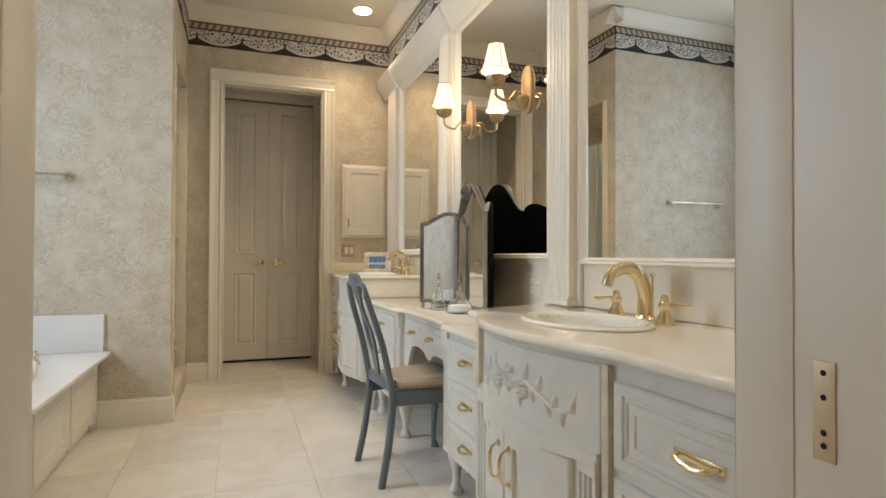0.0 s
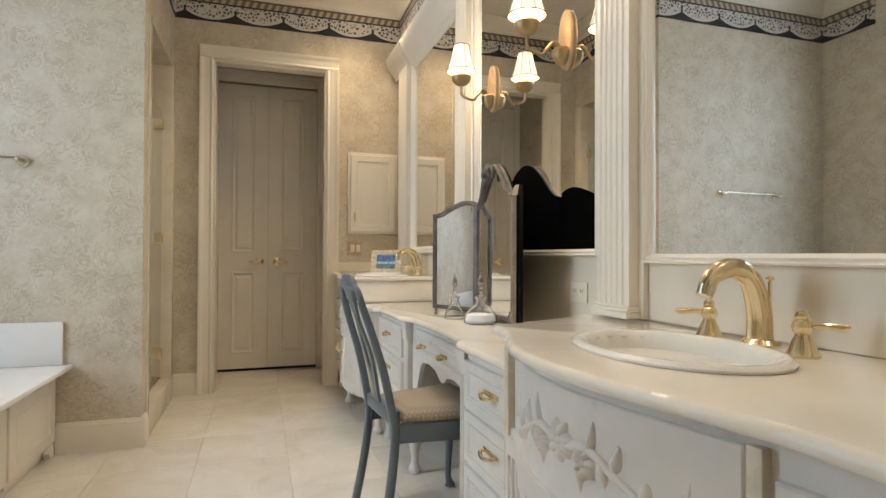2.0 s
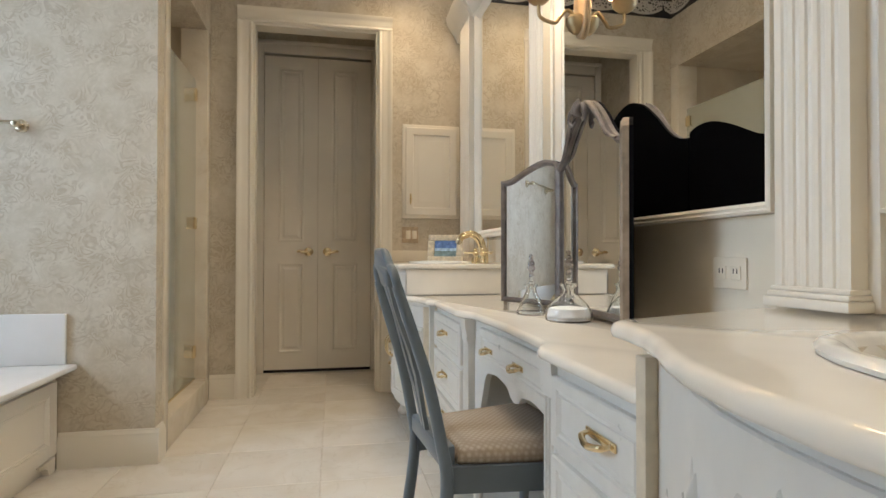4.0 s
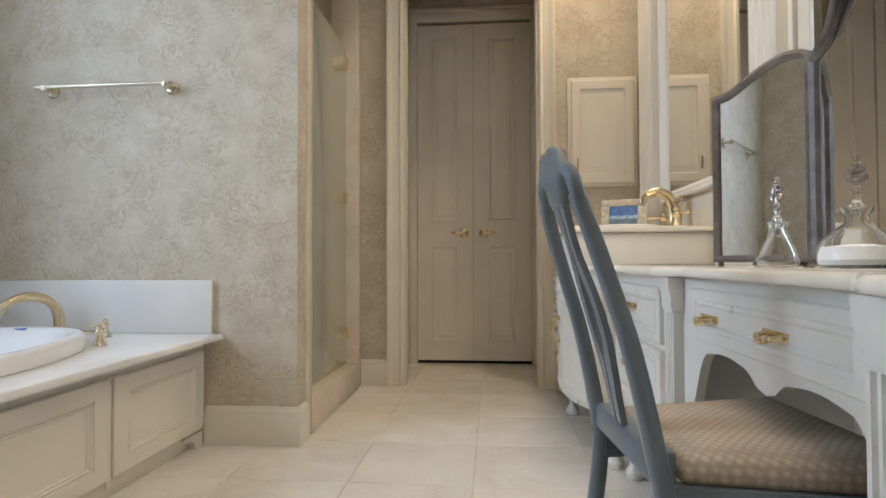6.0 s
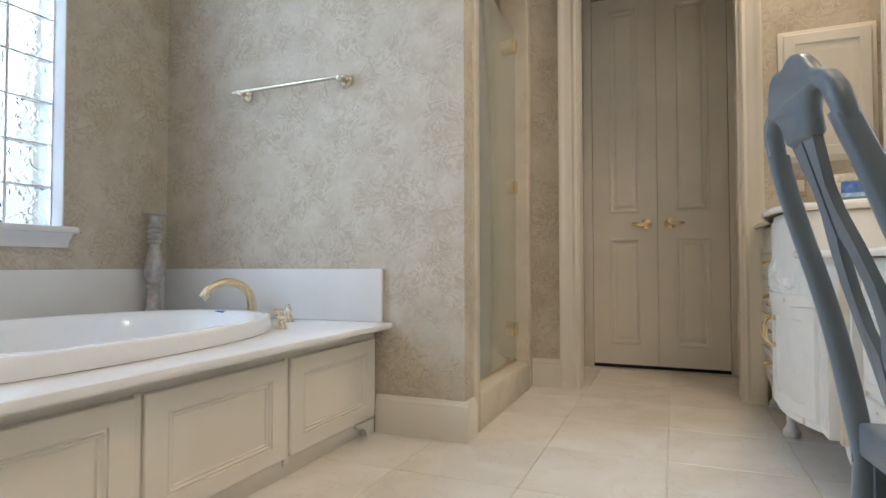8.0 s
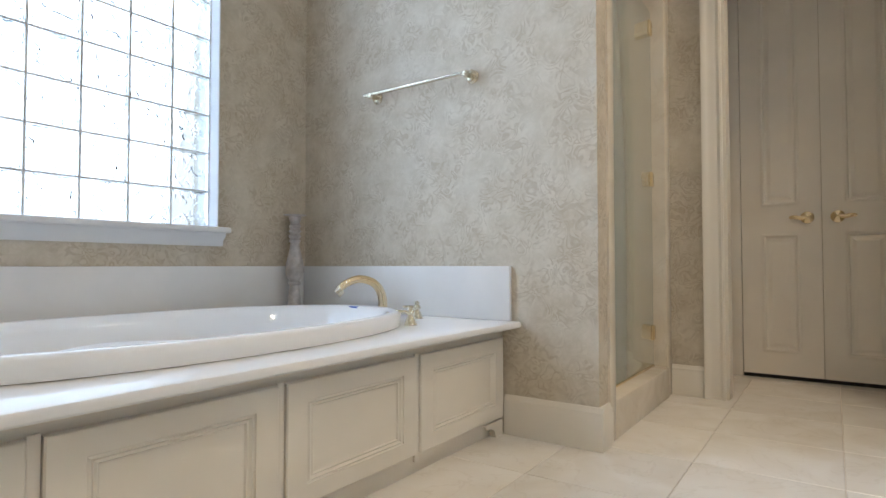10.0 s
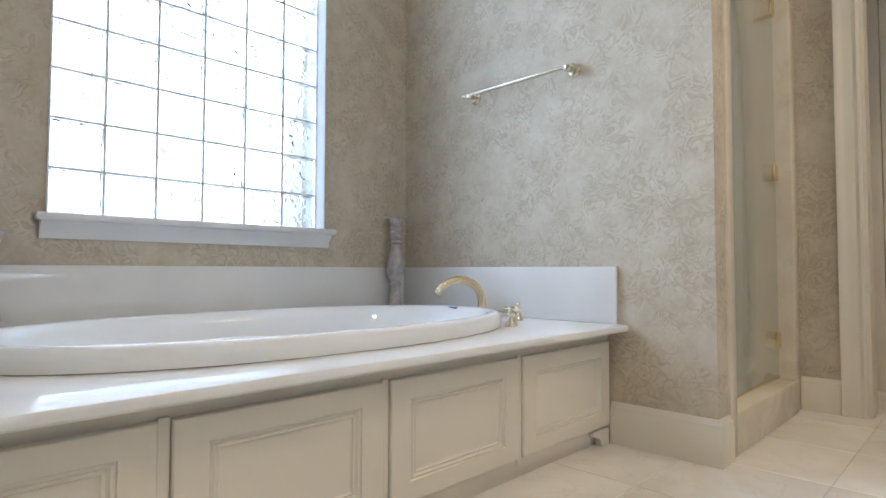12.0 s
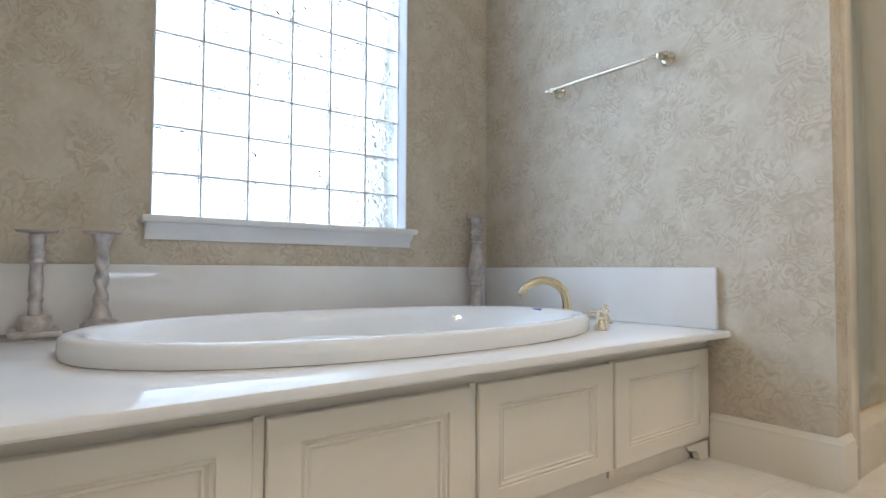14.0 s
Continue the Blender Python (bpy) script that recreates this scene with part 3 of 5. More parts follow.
for c in range(COLS):
    for r in range(ROWSN):
        ob = new("glass_block", block_mesh)
        ob.parent, ob.matrix_parent_inverse = win, win.matrix_basis.inverted()
        ob.location = (XW - 0.100, WY0 + (c + 0.5) * cw, WZ0 + (r + 0.5) * rh)
        ob.visible_shadow = False

# ---------------------------------------------------------------- bathtub and its deck
ZDK = 0.55
DX0, DX1 = -0.915, -1.0    # nosing, panel face
TY0, TY1 = 1.05, YA
TC, TA, TB = Vector((-1.655, 3.26)), 0.56, 1.03


def oval(a, b, z, n=72, p=2.25):
    out = []
    for k in range(n):
        t = 2 * math.pi * k / n
        c, s = math.cos(t), math.sin(t)
        out.append((TC.x + a * math.copysign(abs(c) ** (2 / p), c), TC.y + b * math.copysign(abs(s) ** (2 / p), s), z))
    return out


def slab_with_hole(outline, hole, rounding, z0):
    """A slab whose rim follows (inset, height) steps, open where the hole is."""
    bm = bmesh.new()
    n = len(outline)
    nrm = []
    for i in range(n):
        a, b = Vector(outline[i - 1]), Vector(outline[(i + 1) % n])
        d = (b - a).normalized()
        nrm.append(Vector((-d.y, d.x)))
    rings = [[(outline[i][0] + nrm[i].x * ins, outline[i][1] + nrm[i].y * ins, z0 + h) for i in range(n)] for ins, h in rounding]
    R = [[bm.verts.new(p) for p in r] for r in rings]
    for r0, r1 in zip(R, R[1:]):
        for i in range(n):
            j = (i + 1) % n
            bm.faces.new((r0[i], r0[j], r1[j], r1[i]))
    top = [bm.edges.get((R[-1][i], R[-1][(i + 1) % n])) for i in range(n)]
    if hole:
        H = [bm.verts.new(p) for p in hole]
        he = [bm.edges.new((H[i], H[(i + 1) % len(H)])) for i in range(len(H))]
        bmesh.ops.triangle_fill(bm, edges=top + he, use_beauty=True)
        L = [bm.verts.new((p[0], p[1], z0)) for p in hole]
        for i in range(len(H)):
            j = (i + 1) % len(H)
            bm.faces.new((H[i], H[j], L[j], L[i]))
    else:
        bm.faces.new(R[-1])
    bmesh.ops.recalc_face_normals(bm, faces=bm.faces)
    return bm


deck = thing("tub_deck", (-1.7, 2.8, 0), "white marble tub deck over cream panelled skirt", "tub deck")
outline = [(XW + 0.001, TY0), (DX0, TY0), (DX0, TY1 - 0.001), (XW + 0.001, TY1 - 0.001)]
part("deck_top", slab_with_hole(outline, oval(TA - 0.03, TB - 0.03, ZDK), [(0.006, 0), (0.001, 0.006), (0.0, 0.014), (0.001, 0.022), (0.005, 0.028), (0.010, 0.030)], ZDK - 0.030), DECKM, deck, "polished white marble top with moulded edge", 30)
part("splash", box((XW + 0.002, YA - 0.024, ZDK + 0.001), (-0.965, YA - 0.001, 0.82), 0.004), DECKM, deck, "low white marble backsplash")
part("splash", box((XW + 0.001, TY0, ZDK + 0.001), (XW + 0.022, YA - 0.026, 0.82), 0.004), DECKM, deck, "low white marble backsplash")
bm = bmesh.new()
bm_box(bm, (DX1 - 0.06, TY0, 0.045), (DX1 - 0.018, YA - 0.002, ZDK - 0.031))
part("skirt", bm, TRIM, deck)
part("plinth", box((DX1 - 0.10, TY0, 0), (DX1 - 0.045, YA - 0.002, 0.05)), TRIM, deck)
STILES = [4.542, 3.847, 3.191, 2.568, 1.94, 1.31]


def tub_panel(y0, y1):
    bm = bmesh.new()
    x = DX1
    z0, z1 = 0.092, 0.472
    rings = []
    for ins, out in ((0, -0.018), (0, 0.001), (0.004, 0.005), (0.078, 0.005), (0.080, 0.000), (0.083, -0.001), (0.090, 0.003), (0.094, -0.001), (0.098, -0.004), (0.105, -0.001), (0.110, -0.007), (0.116, -0.008)):
        rings.append([(x + out, y0 + ins, z0 + ins * 0.8), (x + out, y1 - ins, z0 + ins * 0.8), (x + out, y1 - ins, z1 - ins * 0.8), (x + out, y0 + ins, z1 - ins * 0.8)])
    bm_loft(bm, rings, caps=False)
    bm.faces.new([bm.verts.new(p) for p in rings[-1]])
    bmesh.ops.recalc_face_normals(bm, faces=bm.faces)
    part("panel", bm, TRIM, deck, "cream raised skirt panel", 20)


for y1, y0 in zip(STILES, STILES[1:]):
    tub_panel(y0 + 0.015, y1 - 0.015)
    part("stile", box((DX1 - 0.018, y0 - 0.0135, 0.06), (DX1 - 0.006, y0 + 0.0135, 0.478), 0.003), TRIM, deck)
part("bracket_foot", prism([(YA - 0.03, 0), (YA - 0.03, 0.075), (YA - 0.20, 0.075), (YA - 0.185, 0.055), (YA - 0.14, 0.05), (YA - 0.11, 0.035), (YA - 0.095, 0.0)], "x", DX1 - 0.035, DX1 - 0.003), TRIM, deck)

rim = [(TA, TB, ZDK + 0.002), (TA + 0.003, TB + 0.003, ZDK + 0.03), (TA, TB, ZDK + 0.052), (TA - 0.012, TB - 0.012, ZDK + 0.064), (TA - 0.035, TB - 0.04, ZDK + 0.066), (TA - 0.055, TB - 0.075, ZDK + 0.060),
       (TA - 0.075, TB - 0.11, ZDK + 0.02), (TA - 0.10, TB - 0.18, ZDK - 0.08), (TA - 0.13, TB - 0.27, ZDK - 0.20), (TA - 0.17, TB - 0.36, ZDK - 0.32), (TA - 0.22, TB - 0.45, ZDK - 0.38), (TA - 0.30, TB - 0.60, ZDK - 0.395)]
bm = bmesh.new()
R = [[bm.verts.new(p) for p in oval(a, b, z)] for a, b, z in rim]
for r0, r1 in zip(R, R[1:]):
    for i in range(72):
        bm.faces.new((r0[i], r0[(i + 1) % 72], r1[(i + 1) % 72], r1[i]))
bm.faces.new(R[-1])
bmesh.ops.recalc_face_normals(bm, faces=bm.faces)
tub = thing("bathtub", (TC.x, TC.y, ZDK), "white oval drop-in bathtub set into the deck", "bathtub")
part("basin", bm, ACRYLIC, tub, "glossy white acrylic basin", 60)
part("overflow", lathe([(0.032, 0), (0.032, 0.006), (0.02, 0.010)], (TC.x, TC.y + TB - 0.165, ZDK - 0.06), 20, pose(0, 0, 0, 80)), BRASS, tub, "round brass overflow plate")
part("drain", lathe([(0.035, 0), (0.035, 0.004), (0.01, 0.006)], (TC.x, TC.y + 0.40, ZDK - 0.392), 20), BRASS, tub, "round brass drain")
part("sticker", box((TC.x - 0.075, TC.y + TB - 0.082, ZDK + 0.0475), (TC.x - 0.020, TC.y + TB - 0.060, ZDK + 0.0625), 0.001), mat("blue_printed_sticker", (0.10, 0.17, 0.50), 0.35), tub, "small blue maker's sticker inside the rim")
part("armrest", tube(spline([(TC.x + 0.33, TC.y - 0.55, ZDK - 0.14), (TC.x + 0.385, TC.y - 0.1, ZDK - 0.115), (TC.x + 0.33, TC.y + 0.45, ZDK - 0.15)], 8), 0.028, 10), ACRYLIC, tub)
part("armrest", tube(spline([(TC.x - 0.33, TC.y - 0.6, ZDK - 0.12), (TC.x - 0.40, TC.y - 0.1, ZDK - 0.07), (TC.x - 0.34, TC.y + 0.5, ZDK - 0.12)], 8), 0.035, 10), ACRYLIC, tub)

# tub filler and its two valve handles
sp = thing("tub_spout", (-1.66, 4.445, ZDK), "arched polished brass tub spout on the deck", "tap")
part("collar", lathe([(0.042, 0), (0.042, 0.008), (0.034, 0.014), (0.028, 0.02)], (-1.72, 4.465, ZDK), 20), BRASS, sp)
pts = spline([(-1.72, 4.465, ZDK + 0.01), (-1.725, 4.46, ZDK + 0.11), (-1.745, 4.42, ZDK + 0.175), (-1.78, 4.34, ZDK + 0.20), (-1.81, 4.265, ZDK + 0.175), (-1.825, 4.225, ZDK + 0.14)], 6)
part("arch", tube(pts, [0.026 - 0.008 * k / (len(pts) - 1) for k in range(len(pts))], 16), BRASS, sp, "curved brass arch")
part("outlet", tube([(-1.808, 4.235, ZDK + 0.145), (-1.822, 4.214, ZDK + 0.122)], [0.021, 0.024], 16), NICKEL, sp)


def valve(x, y, z, mtl, label, group, turn=0.0, k=1.0):
    th = thing("tap_handle", (x, y, z), label, "tap", group)
    part("escutcheon", lathe([(0.036 * k, 0), (0.036 * k, 0.005 * k), (0.031 * k, 0.012 * k), (0.025 * k, 0.03 * k), (0.017 * k, 0.046 * k), (0.015 * k, 0.052 * k), (0.02 * k, 0.058 * k), (0.023 * k, 0.068 * k), (0.018 * k, 0.08 * k), (0.012 * k, 0.085 * k), (0.016 * k, 0.092 * k), (0.012 * k, 0.102 * k), (0.003 * k, 0.107 * k)], (x, y, z), 20), mtl, th)
    c, s = math.cos(turn), math.sin(turn)
    part("lever", tube([(x + 0.01 * c * k, y + 0.01 * s * k, z + 0.07 * k), (x + 0.035 * c * k, y + 0.035 * s * k, z + 0.074 * k), (x + 0.075 * c * k, y + 0.075 * s * k, z + 0.071 * k), (x + 0.09 * c * k, y + 0.09 * s * k, z + 0.073 * k)], [0.008 * k, 0.006 * k, 0.0095 * k, 0.004 * k], 10), mtl, th)
    return th


valve(-1.26, 4.13, ZDK, NICKEL, "polished brass tub valve handle on the deck", "tub valves", radians(200), 0.85)
valve(-1.43, 4.40, ZDK, NICKEL, "polished brass tub valve handle on the deck", "tub valves", radians(230), 0.85)

# ---------------------------------------------------------------- towel bar
tb = thing("towel_bar", (-1.55, YA, 1.805), "slim brass and nickel towel bar on the papered wall", "towel bar")
for x in (-1.19, -1.845):
    part("rosette", lathe([(0.036, 0), (0.036, 0.006), (0.028, 0.012), (0.026, 0.018), (0.014, 0.022), (0.012, 0.05), (0.018, 0.055), (0.02, 0.066), (0.014, 0.078), (0.004, 0.08)], (x, YA, 1.805), 20, pose(0, 0, 0, 90)), NICKEL, tb, "round stepped rosette")
part("bar", tube([(-1.895, YA - 0.064, 1.812), (-1.155, YA - 0.064, 1.812)], 0.0095, 12), NICKEL, tb)

# ---------------------------------------------------------------- shower door
sd = thing("shower_door", (-0.614, 5.3, 0.186), "frameless clear glass shower door with brass hinges, closed", "shower door")
PANE = glass_material("shower_glass", (0.86, 0.91, 0.86))
PANE.node_tree.nodes["Principled BSDF"].inputs["Transmission Weight"].default_value = 0.82      # diffuse share paints in the pane's pale lit look and grazing reflections
pane = part("pane", box((-0.619, YA + 0.205, 0.198), (-0.609, 5.792, 2.46), 0.002), PANE, sd, "clear greenish glass")
pane.visible_shadow = False
for z in (0.40, 1.37, 2.345):
    part("hinge", box((-0.632, 5.735, z - 0.045), (-0.596, 5.799, z + 0.045), 0.004), BRASS, sd, "square brass hinge")
part("sill_channel", box((-0.624, YA + 0.205, 0.1855), (-0.604, 5.792, 0.199), 0.002), BRASS, sd)

# ---------------------------------------------------------------- vanity: one long run in three sections
YM = 3.22                        # middle of the run; the far section mirrors the near one
YS = 4.59                        # where the far sink section rises
ZN, ZF, ZM = 1.014, 1.078, 0.892   # counter heights: near sink, far sink, dressing table


def curve(points):
    pts = sorted(points)
    ys = [p[0] for p in pts]

    def f(y):
        if y <= ys[0]:
            return pts[0][1]
        if y >= ys[-1]:
            return pts[-1][1]
        for (a, xa), (b, xb) in zip(pts, pts[1:]):
            if a <= y <= b:
                t = (y - a) / (b - a)
                return xa + (xb - xa) * t * t * (3 - 2 * t) if abs(xb - xa) > 0.045 else xa + (xb - xa) * t
    return f


NEAR = curve([(0.54, 0.84), (1.08, 0.842), (1.20, 0.818), (1.30, 0.795), (1.40, 0.774), (1.50, 0.761), (1.60, 0.757), (1.70, 0.765), (1.80, 0.785), (1.88, 0.814), (1.96, 0.850), (2.04, 0.878), (2.12, 0.892), (2.22, 0.90), (2.265, 0.905)])
MID = curve([(2.13, 0.935), (2.62, 0.935), (2.76, 0.985), (3.12, 0.995), (3.50, 0.985), (3.64, 0.935), (4.31, 0.935)])


def far(y):
    return NEAR(2 * YM - y)


def spaced(a, b, n):
    return [a + (b - a) * k / n for k in range(n + 1)]


def counter_outline(fx, y0, y1, back):
    r = 0.05
    out = [(XR - 0.001, y0)]
    out += [(fx(y0 + r) + r - r * math.sin(a), y0 + r - r * math.cos(a)) for a in (math.pi / 2 * k / 10 for k in range(10))]
    out += [(fx(y), y) for y in spaced(y0 + r, y1 - r, 90)]
    out += [(fx(y1 - r) + r - r * math.cos(a), y1 - r + r * math.sin(a)) for a in (math.pi / 2 * k / 10 for k in range(1, 11))]
    return out + [(XR - 0.001, back)]


def sink_oval(cx, cy, a, b, z, n=48):
    return [(cx + a * math.cos(2 * math.pi * k / n), cy + b * math.sin(2 * math.pi * k / n), z) for k in range(n)]


EDGE = [(0.014, 0.016), (0.003, 0.019), (0.0, 0.027), (0.002, 0.036), (0.008, 0.043), (0.018, 0.046)]


def countertop(fx, y0, y1, z, sink=None, back=None):
    out = counter_outline(fx, y0, y1, back or y1)[::-1]
    hole = sink_oval(sink[0], sink[1], 0.175, 0.245, z) if sink else None
    ob = solid("countertop", slab_with_hole(out, hole, EDGE, z - 0.046), COUNTER, "polished cream marble vanity top with rounded edge", "countertop", "vanity tops", smooth=62)
    return ob


SINK_N, SINK_F = (1.115, 1.61), (1.12, 4.92)
countertop(NEAR, 0.535, 2.205, ZN, SINK_N, 2.40)
countertop(lambda y: MID(y) if y < 4.175 else far(y), 2.133, YS + 0.012, ZM)
countertop(far, YS - 0.02, YF - 0.002, ZF, SINK_F)


def sink(cx, cy, z):
    th = thing("sink", (cx, cy, z), "white oval drop-in ceramic sink with scalloped rim", "sink", "vanity sinks")
    prof = [(0.205, 0.285, 0.001), (0.207, 0.287, 0.007), (0.200, 0.280, 0.014), (0.186, 0.264, 0.015), (0.174, 0.250, 0.008), (0.166, 0.240, -0.012), (0.150, 0.215, -0.06), (0.125, 0.18, -0.105), (0.085, 0.12, -0.135), (0.03, 0.035, -0.145)]
    n = 72
    bm = bmesh.new()
    rings = []
    for i, (a, b, h) in enumerate(prof):
        wob = 0.006 if 3 <= i <= 6 else 0.002
        rings.append([(cx + a * (1 + wob * math.cos(24 * t) * 2) * math.cos(t), cy + b * (1 + wob * math.cos(24 * t) * 2) * math.sin(t), z + h) for t in (2 * math.pi * k / n for k in range(n))])
    R = [[bm.verts.new(p) for p in r] for r in rings]
    for r0, r1 in zip(R, R[1:]):
        for i in range(n):
            bm.faces.new((r0[i], r0[(i + 1) % n], r1[(i + 1) % n], r1[i]))
    bm.faces.new(R[-1])
    bmesh.ops.recalc_face_normals(bm, faces=bm.faces)
    part("bowl", bm, CERAMIC, th, "", 60)
    part("drain", lathe([(0.026, 0), (0.026, 0.004), (0.008, 0.006)], (cx, cy, z - 0.145), 16), BRASS, th, "brass drain")


sink(*SINK_N, ZN)
sink(*SINK_F, ZF)


def basin_tap(x, y, z):
    th = thing("basin_spout", (x, y, z), "tall arched polished brass basin spout with reeded neck", "tap", "basin taps")
    part("base", lathe([(0.04, 0), (0.04, 0.006), (0.034, 0.012), (0.03, 0.016)], (x, y, z), 20, None, 1.0, 1.3), BRASS, th)
    pts = spline([(x, y, z + 0.01), (x - 0.002, y, z + 0.09), (x - 0.03, y, z + 0.165), (x - 0.085, y, z + 0.195), (x - 0.145, y, z + 0.175), (x - 0.165, y, z + 0.145)], 6)
    rad = [0.0295 - 0.011 * k / (len(pts) - 1) for k in range(len(pts))]
    bm = bmesh.new()
    rings, up = [], Vector((0, 1, 0))
    for i, p in enumerate(pts):
        d = (pts[min(i + 1, len(pts) - 1)] - pts[max(i - 1, 0)]).normalized()
        s = d.cross(up).normalized()
        rings.append([p + rad[i] * (1 + 0.065 * math.cos(10 * a)) * (math.cos(a) * up + math.sin(a) * s) for a in (2 * math.pi * k / 40 for k in range(40))])
    bm_loft(bm, rings)
    part("neck", bm, BRASS, th, "reeded brass neck", 50)
    part("aerator", tube([(x - 0.163, y, z + 0.150), (x - 0.172, y, z + 0.128)], [0.021, 0.019], 16), NICKEL, th)
    part("lift_rod", bm_lathe(tube([(x + 0.035, y, z), (x + 0.035, y, z + 0.165)], 0.004, 8), [(0.004, 0.16), (0.011, 0.165), (0.011, 0.170), (0.003, 0.175)], (x + 0.035, y, z), 12), BRASS, th)
    valve(x - 0.01, y + 0.155, z, BRASS, "polished brass basin handle on the counter", "basin taps", radians(150), 0.98)
    valve(x - 0.045, y - 0.155, z, BRASS, "polished brass basin handle on the counter", "basin taps", radians(-60), 0.98)


basin_tap(1.385, 1.61, ZN)
basin_tap(1.40, 4.87, ZF)


# cabinet bodies and fronts
def carcass(fx, y0, y1, z0, z1, inset=0.04):
    """Body of a cabinet whose front follows the counter's curve."""
    ys = spaced(y0, y1, 30)
    pts = [(XR - 0.004, y0)] + [(fx(y) + inset, y) for y in ys] + [(XR - 0.004, y1)]
    return prism(pts, "z", z0, z1)


def front_panel(fx, y0, y1, z0, z1, steps, n=14):
    """A moulded panel that follows the front; steps of (inset, out)."""
    bm = bmesh.new()
    rings = []
    for ins, out in steps:
        ys = spaced(y0 + ins, y1 - ins, n)
        rings.append([(fx(y) - out, y, z0 + ins) for y in ys] + [(fx(y) - out, y, z1 - ins) for y in reversed(ys)])
    R = [[bm.verts.new(p) for p in r] for r in rings]
    m = len(R[0])
    for r0, r1 in zip(R, R[1:]):
        for i in range(m):
            bm.faces.new((r0[i], r0[(i + 1) % m], r1[(i + 1) % m], r1[i]))
    L = R[-1]
    for i in range(n):
        bm.faces.new((L[i], L[i + 1], L[m - 2 - i], L[m - 1 - i]))
    bmesh.ops.recalc_face_normals(bm, faces=bm.faces)
    return bm


SLAB = [(0, 0.0), (0, 0.014), (0.004, 0.018), (0.03, 0.018), (0.034, 0.013), (0.040, 0.013), (0.044, 0.017), (0.050, 0.012), (0.056, 0.012)]
RAISED = [(0, 0.0), (0, 0.014), (0.004, 0.018), (0.052, 0.018), (0.056, 0.006), (0.066, 0.006), (0.10, 0.015), (0.104, 0.015)]


def cup_pull(x, y, z, parent, half=0.05):
    """Brass bail pull on two posts."""
    a, b = (x, y - half, z), (x, y + half, z)
    h = part("handle", bm_box(bmesh.new(), (x - 0.004, y - half - 0.016, z - 0.010), (x + 0.002, y + half + 0.016, z + 0.010), 0.003), BRASS, parent, "brass pull on a shaped plate")
    part("grip", tube(spline([(x, y - half, z), (x - 0.022, y - half * 0.9, z - 0.004), (x - 0.032, y, z - 0.012), (x - 0.022, y + half * 0.9, z - 0.004), (x, y + half, z)], 5), [0.005] + [0.006] * 4 + [0.0075] * 11 + [0.006] * 4 + [0.005], 10), BRASS, h)


def bow_pull(x, y, z, parent, half=0.058):
    h = part("handle", tube(spline([(x, y, z - half), (x - 0.028, y, z - half * 0.8), (x - 0.036, y, z), (x - 0.028, y, z + half * 0.8), (x, y, z + half)], 5), [0.007] + [0.005] * 6 + [0.007] * 7 + [0.005] * 6 + [0.007], 10), BRASS, parent, "upright brass bow pull")
    for s in (-1, 1):
        part("rose", lathe([(0.013, 0), (0.013, 0.003), (0.008, 0.008)], (x, y, z + s * half), 12, pose(0, 0, 0, 0, -90)), BRASS, h)


def fluted(x, y0, y1, z0, z1, parent, name="pilaster"):
    """A flat upright with three flutes and plain ends."""
    w = y1 - y0
    prof = [(y0, 0)]
    for k in range(3):
        c = y0 + w * (0.22 + 0.28 * k)
        r = w * 0.09
        prof += [(c - r, 0), (c - r * 0.7, 0.008), (c, 0.011), (c + r * 0.7, 0.008), (c + r, 0)]
    prof.append((y1, 0))
    bm = bmesh.new()
    bm_prism(bm, [(x - 0.016 + d, y) for y, d in prof] + [(x + 0.02, y1), (x + 0.02, y0)], "z", z0 + 0.03, z1 - 0.05)
    bm_box(bm, (x - 0.017, y0, z0), (x + 0.02, y1, z0 + 0.03), 0.002)
    bm_box(bm, (x - 0.017, y0, z1 - 0.05), (x + 0.02, y1, z1), 0.002)
    part(name, bm, VANITY, parent, "fluted pilaster", 25)


LEG = [(0.026, 0), (0.036, 0.010), (0.038, 0.028), (0.029, 0.042), (0.020, 0.06), (0.021, 0.10), (0.030, 0.145), (0.043, 0.185), (0.048, 0.215), (0.042, 0.235)]


def leg(x, y, parent):
    part("leg", lathe(LEG, (x, y, 0), 16), VANITY, parent, "turned white leg")


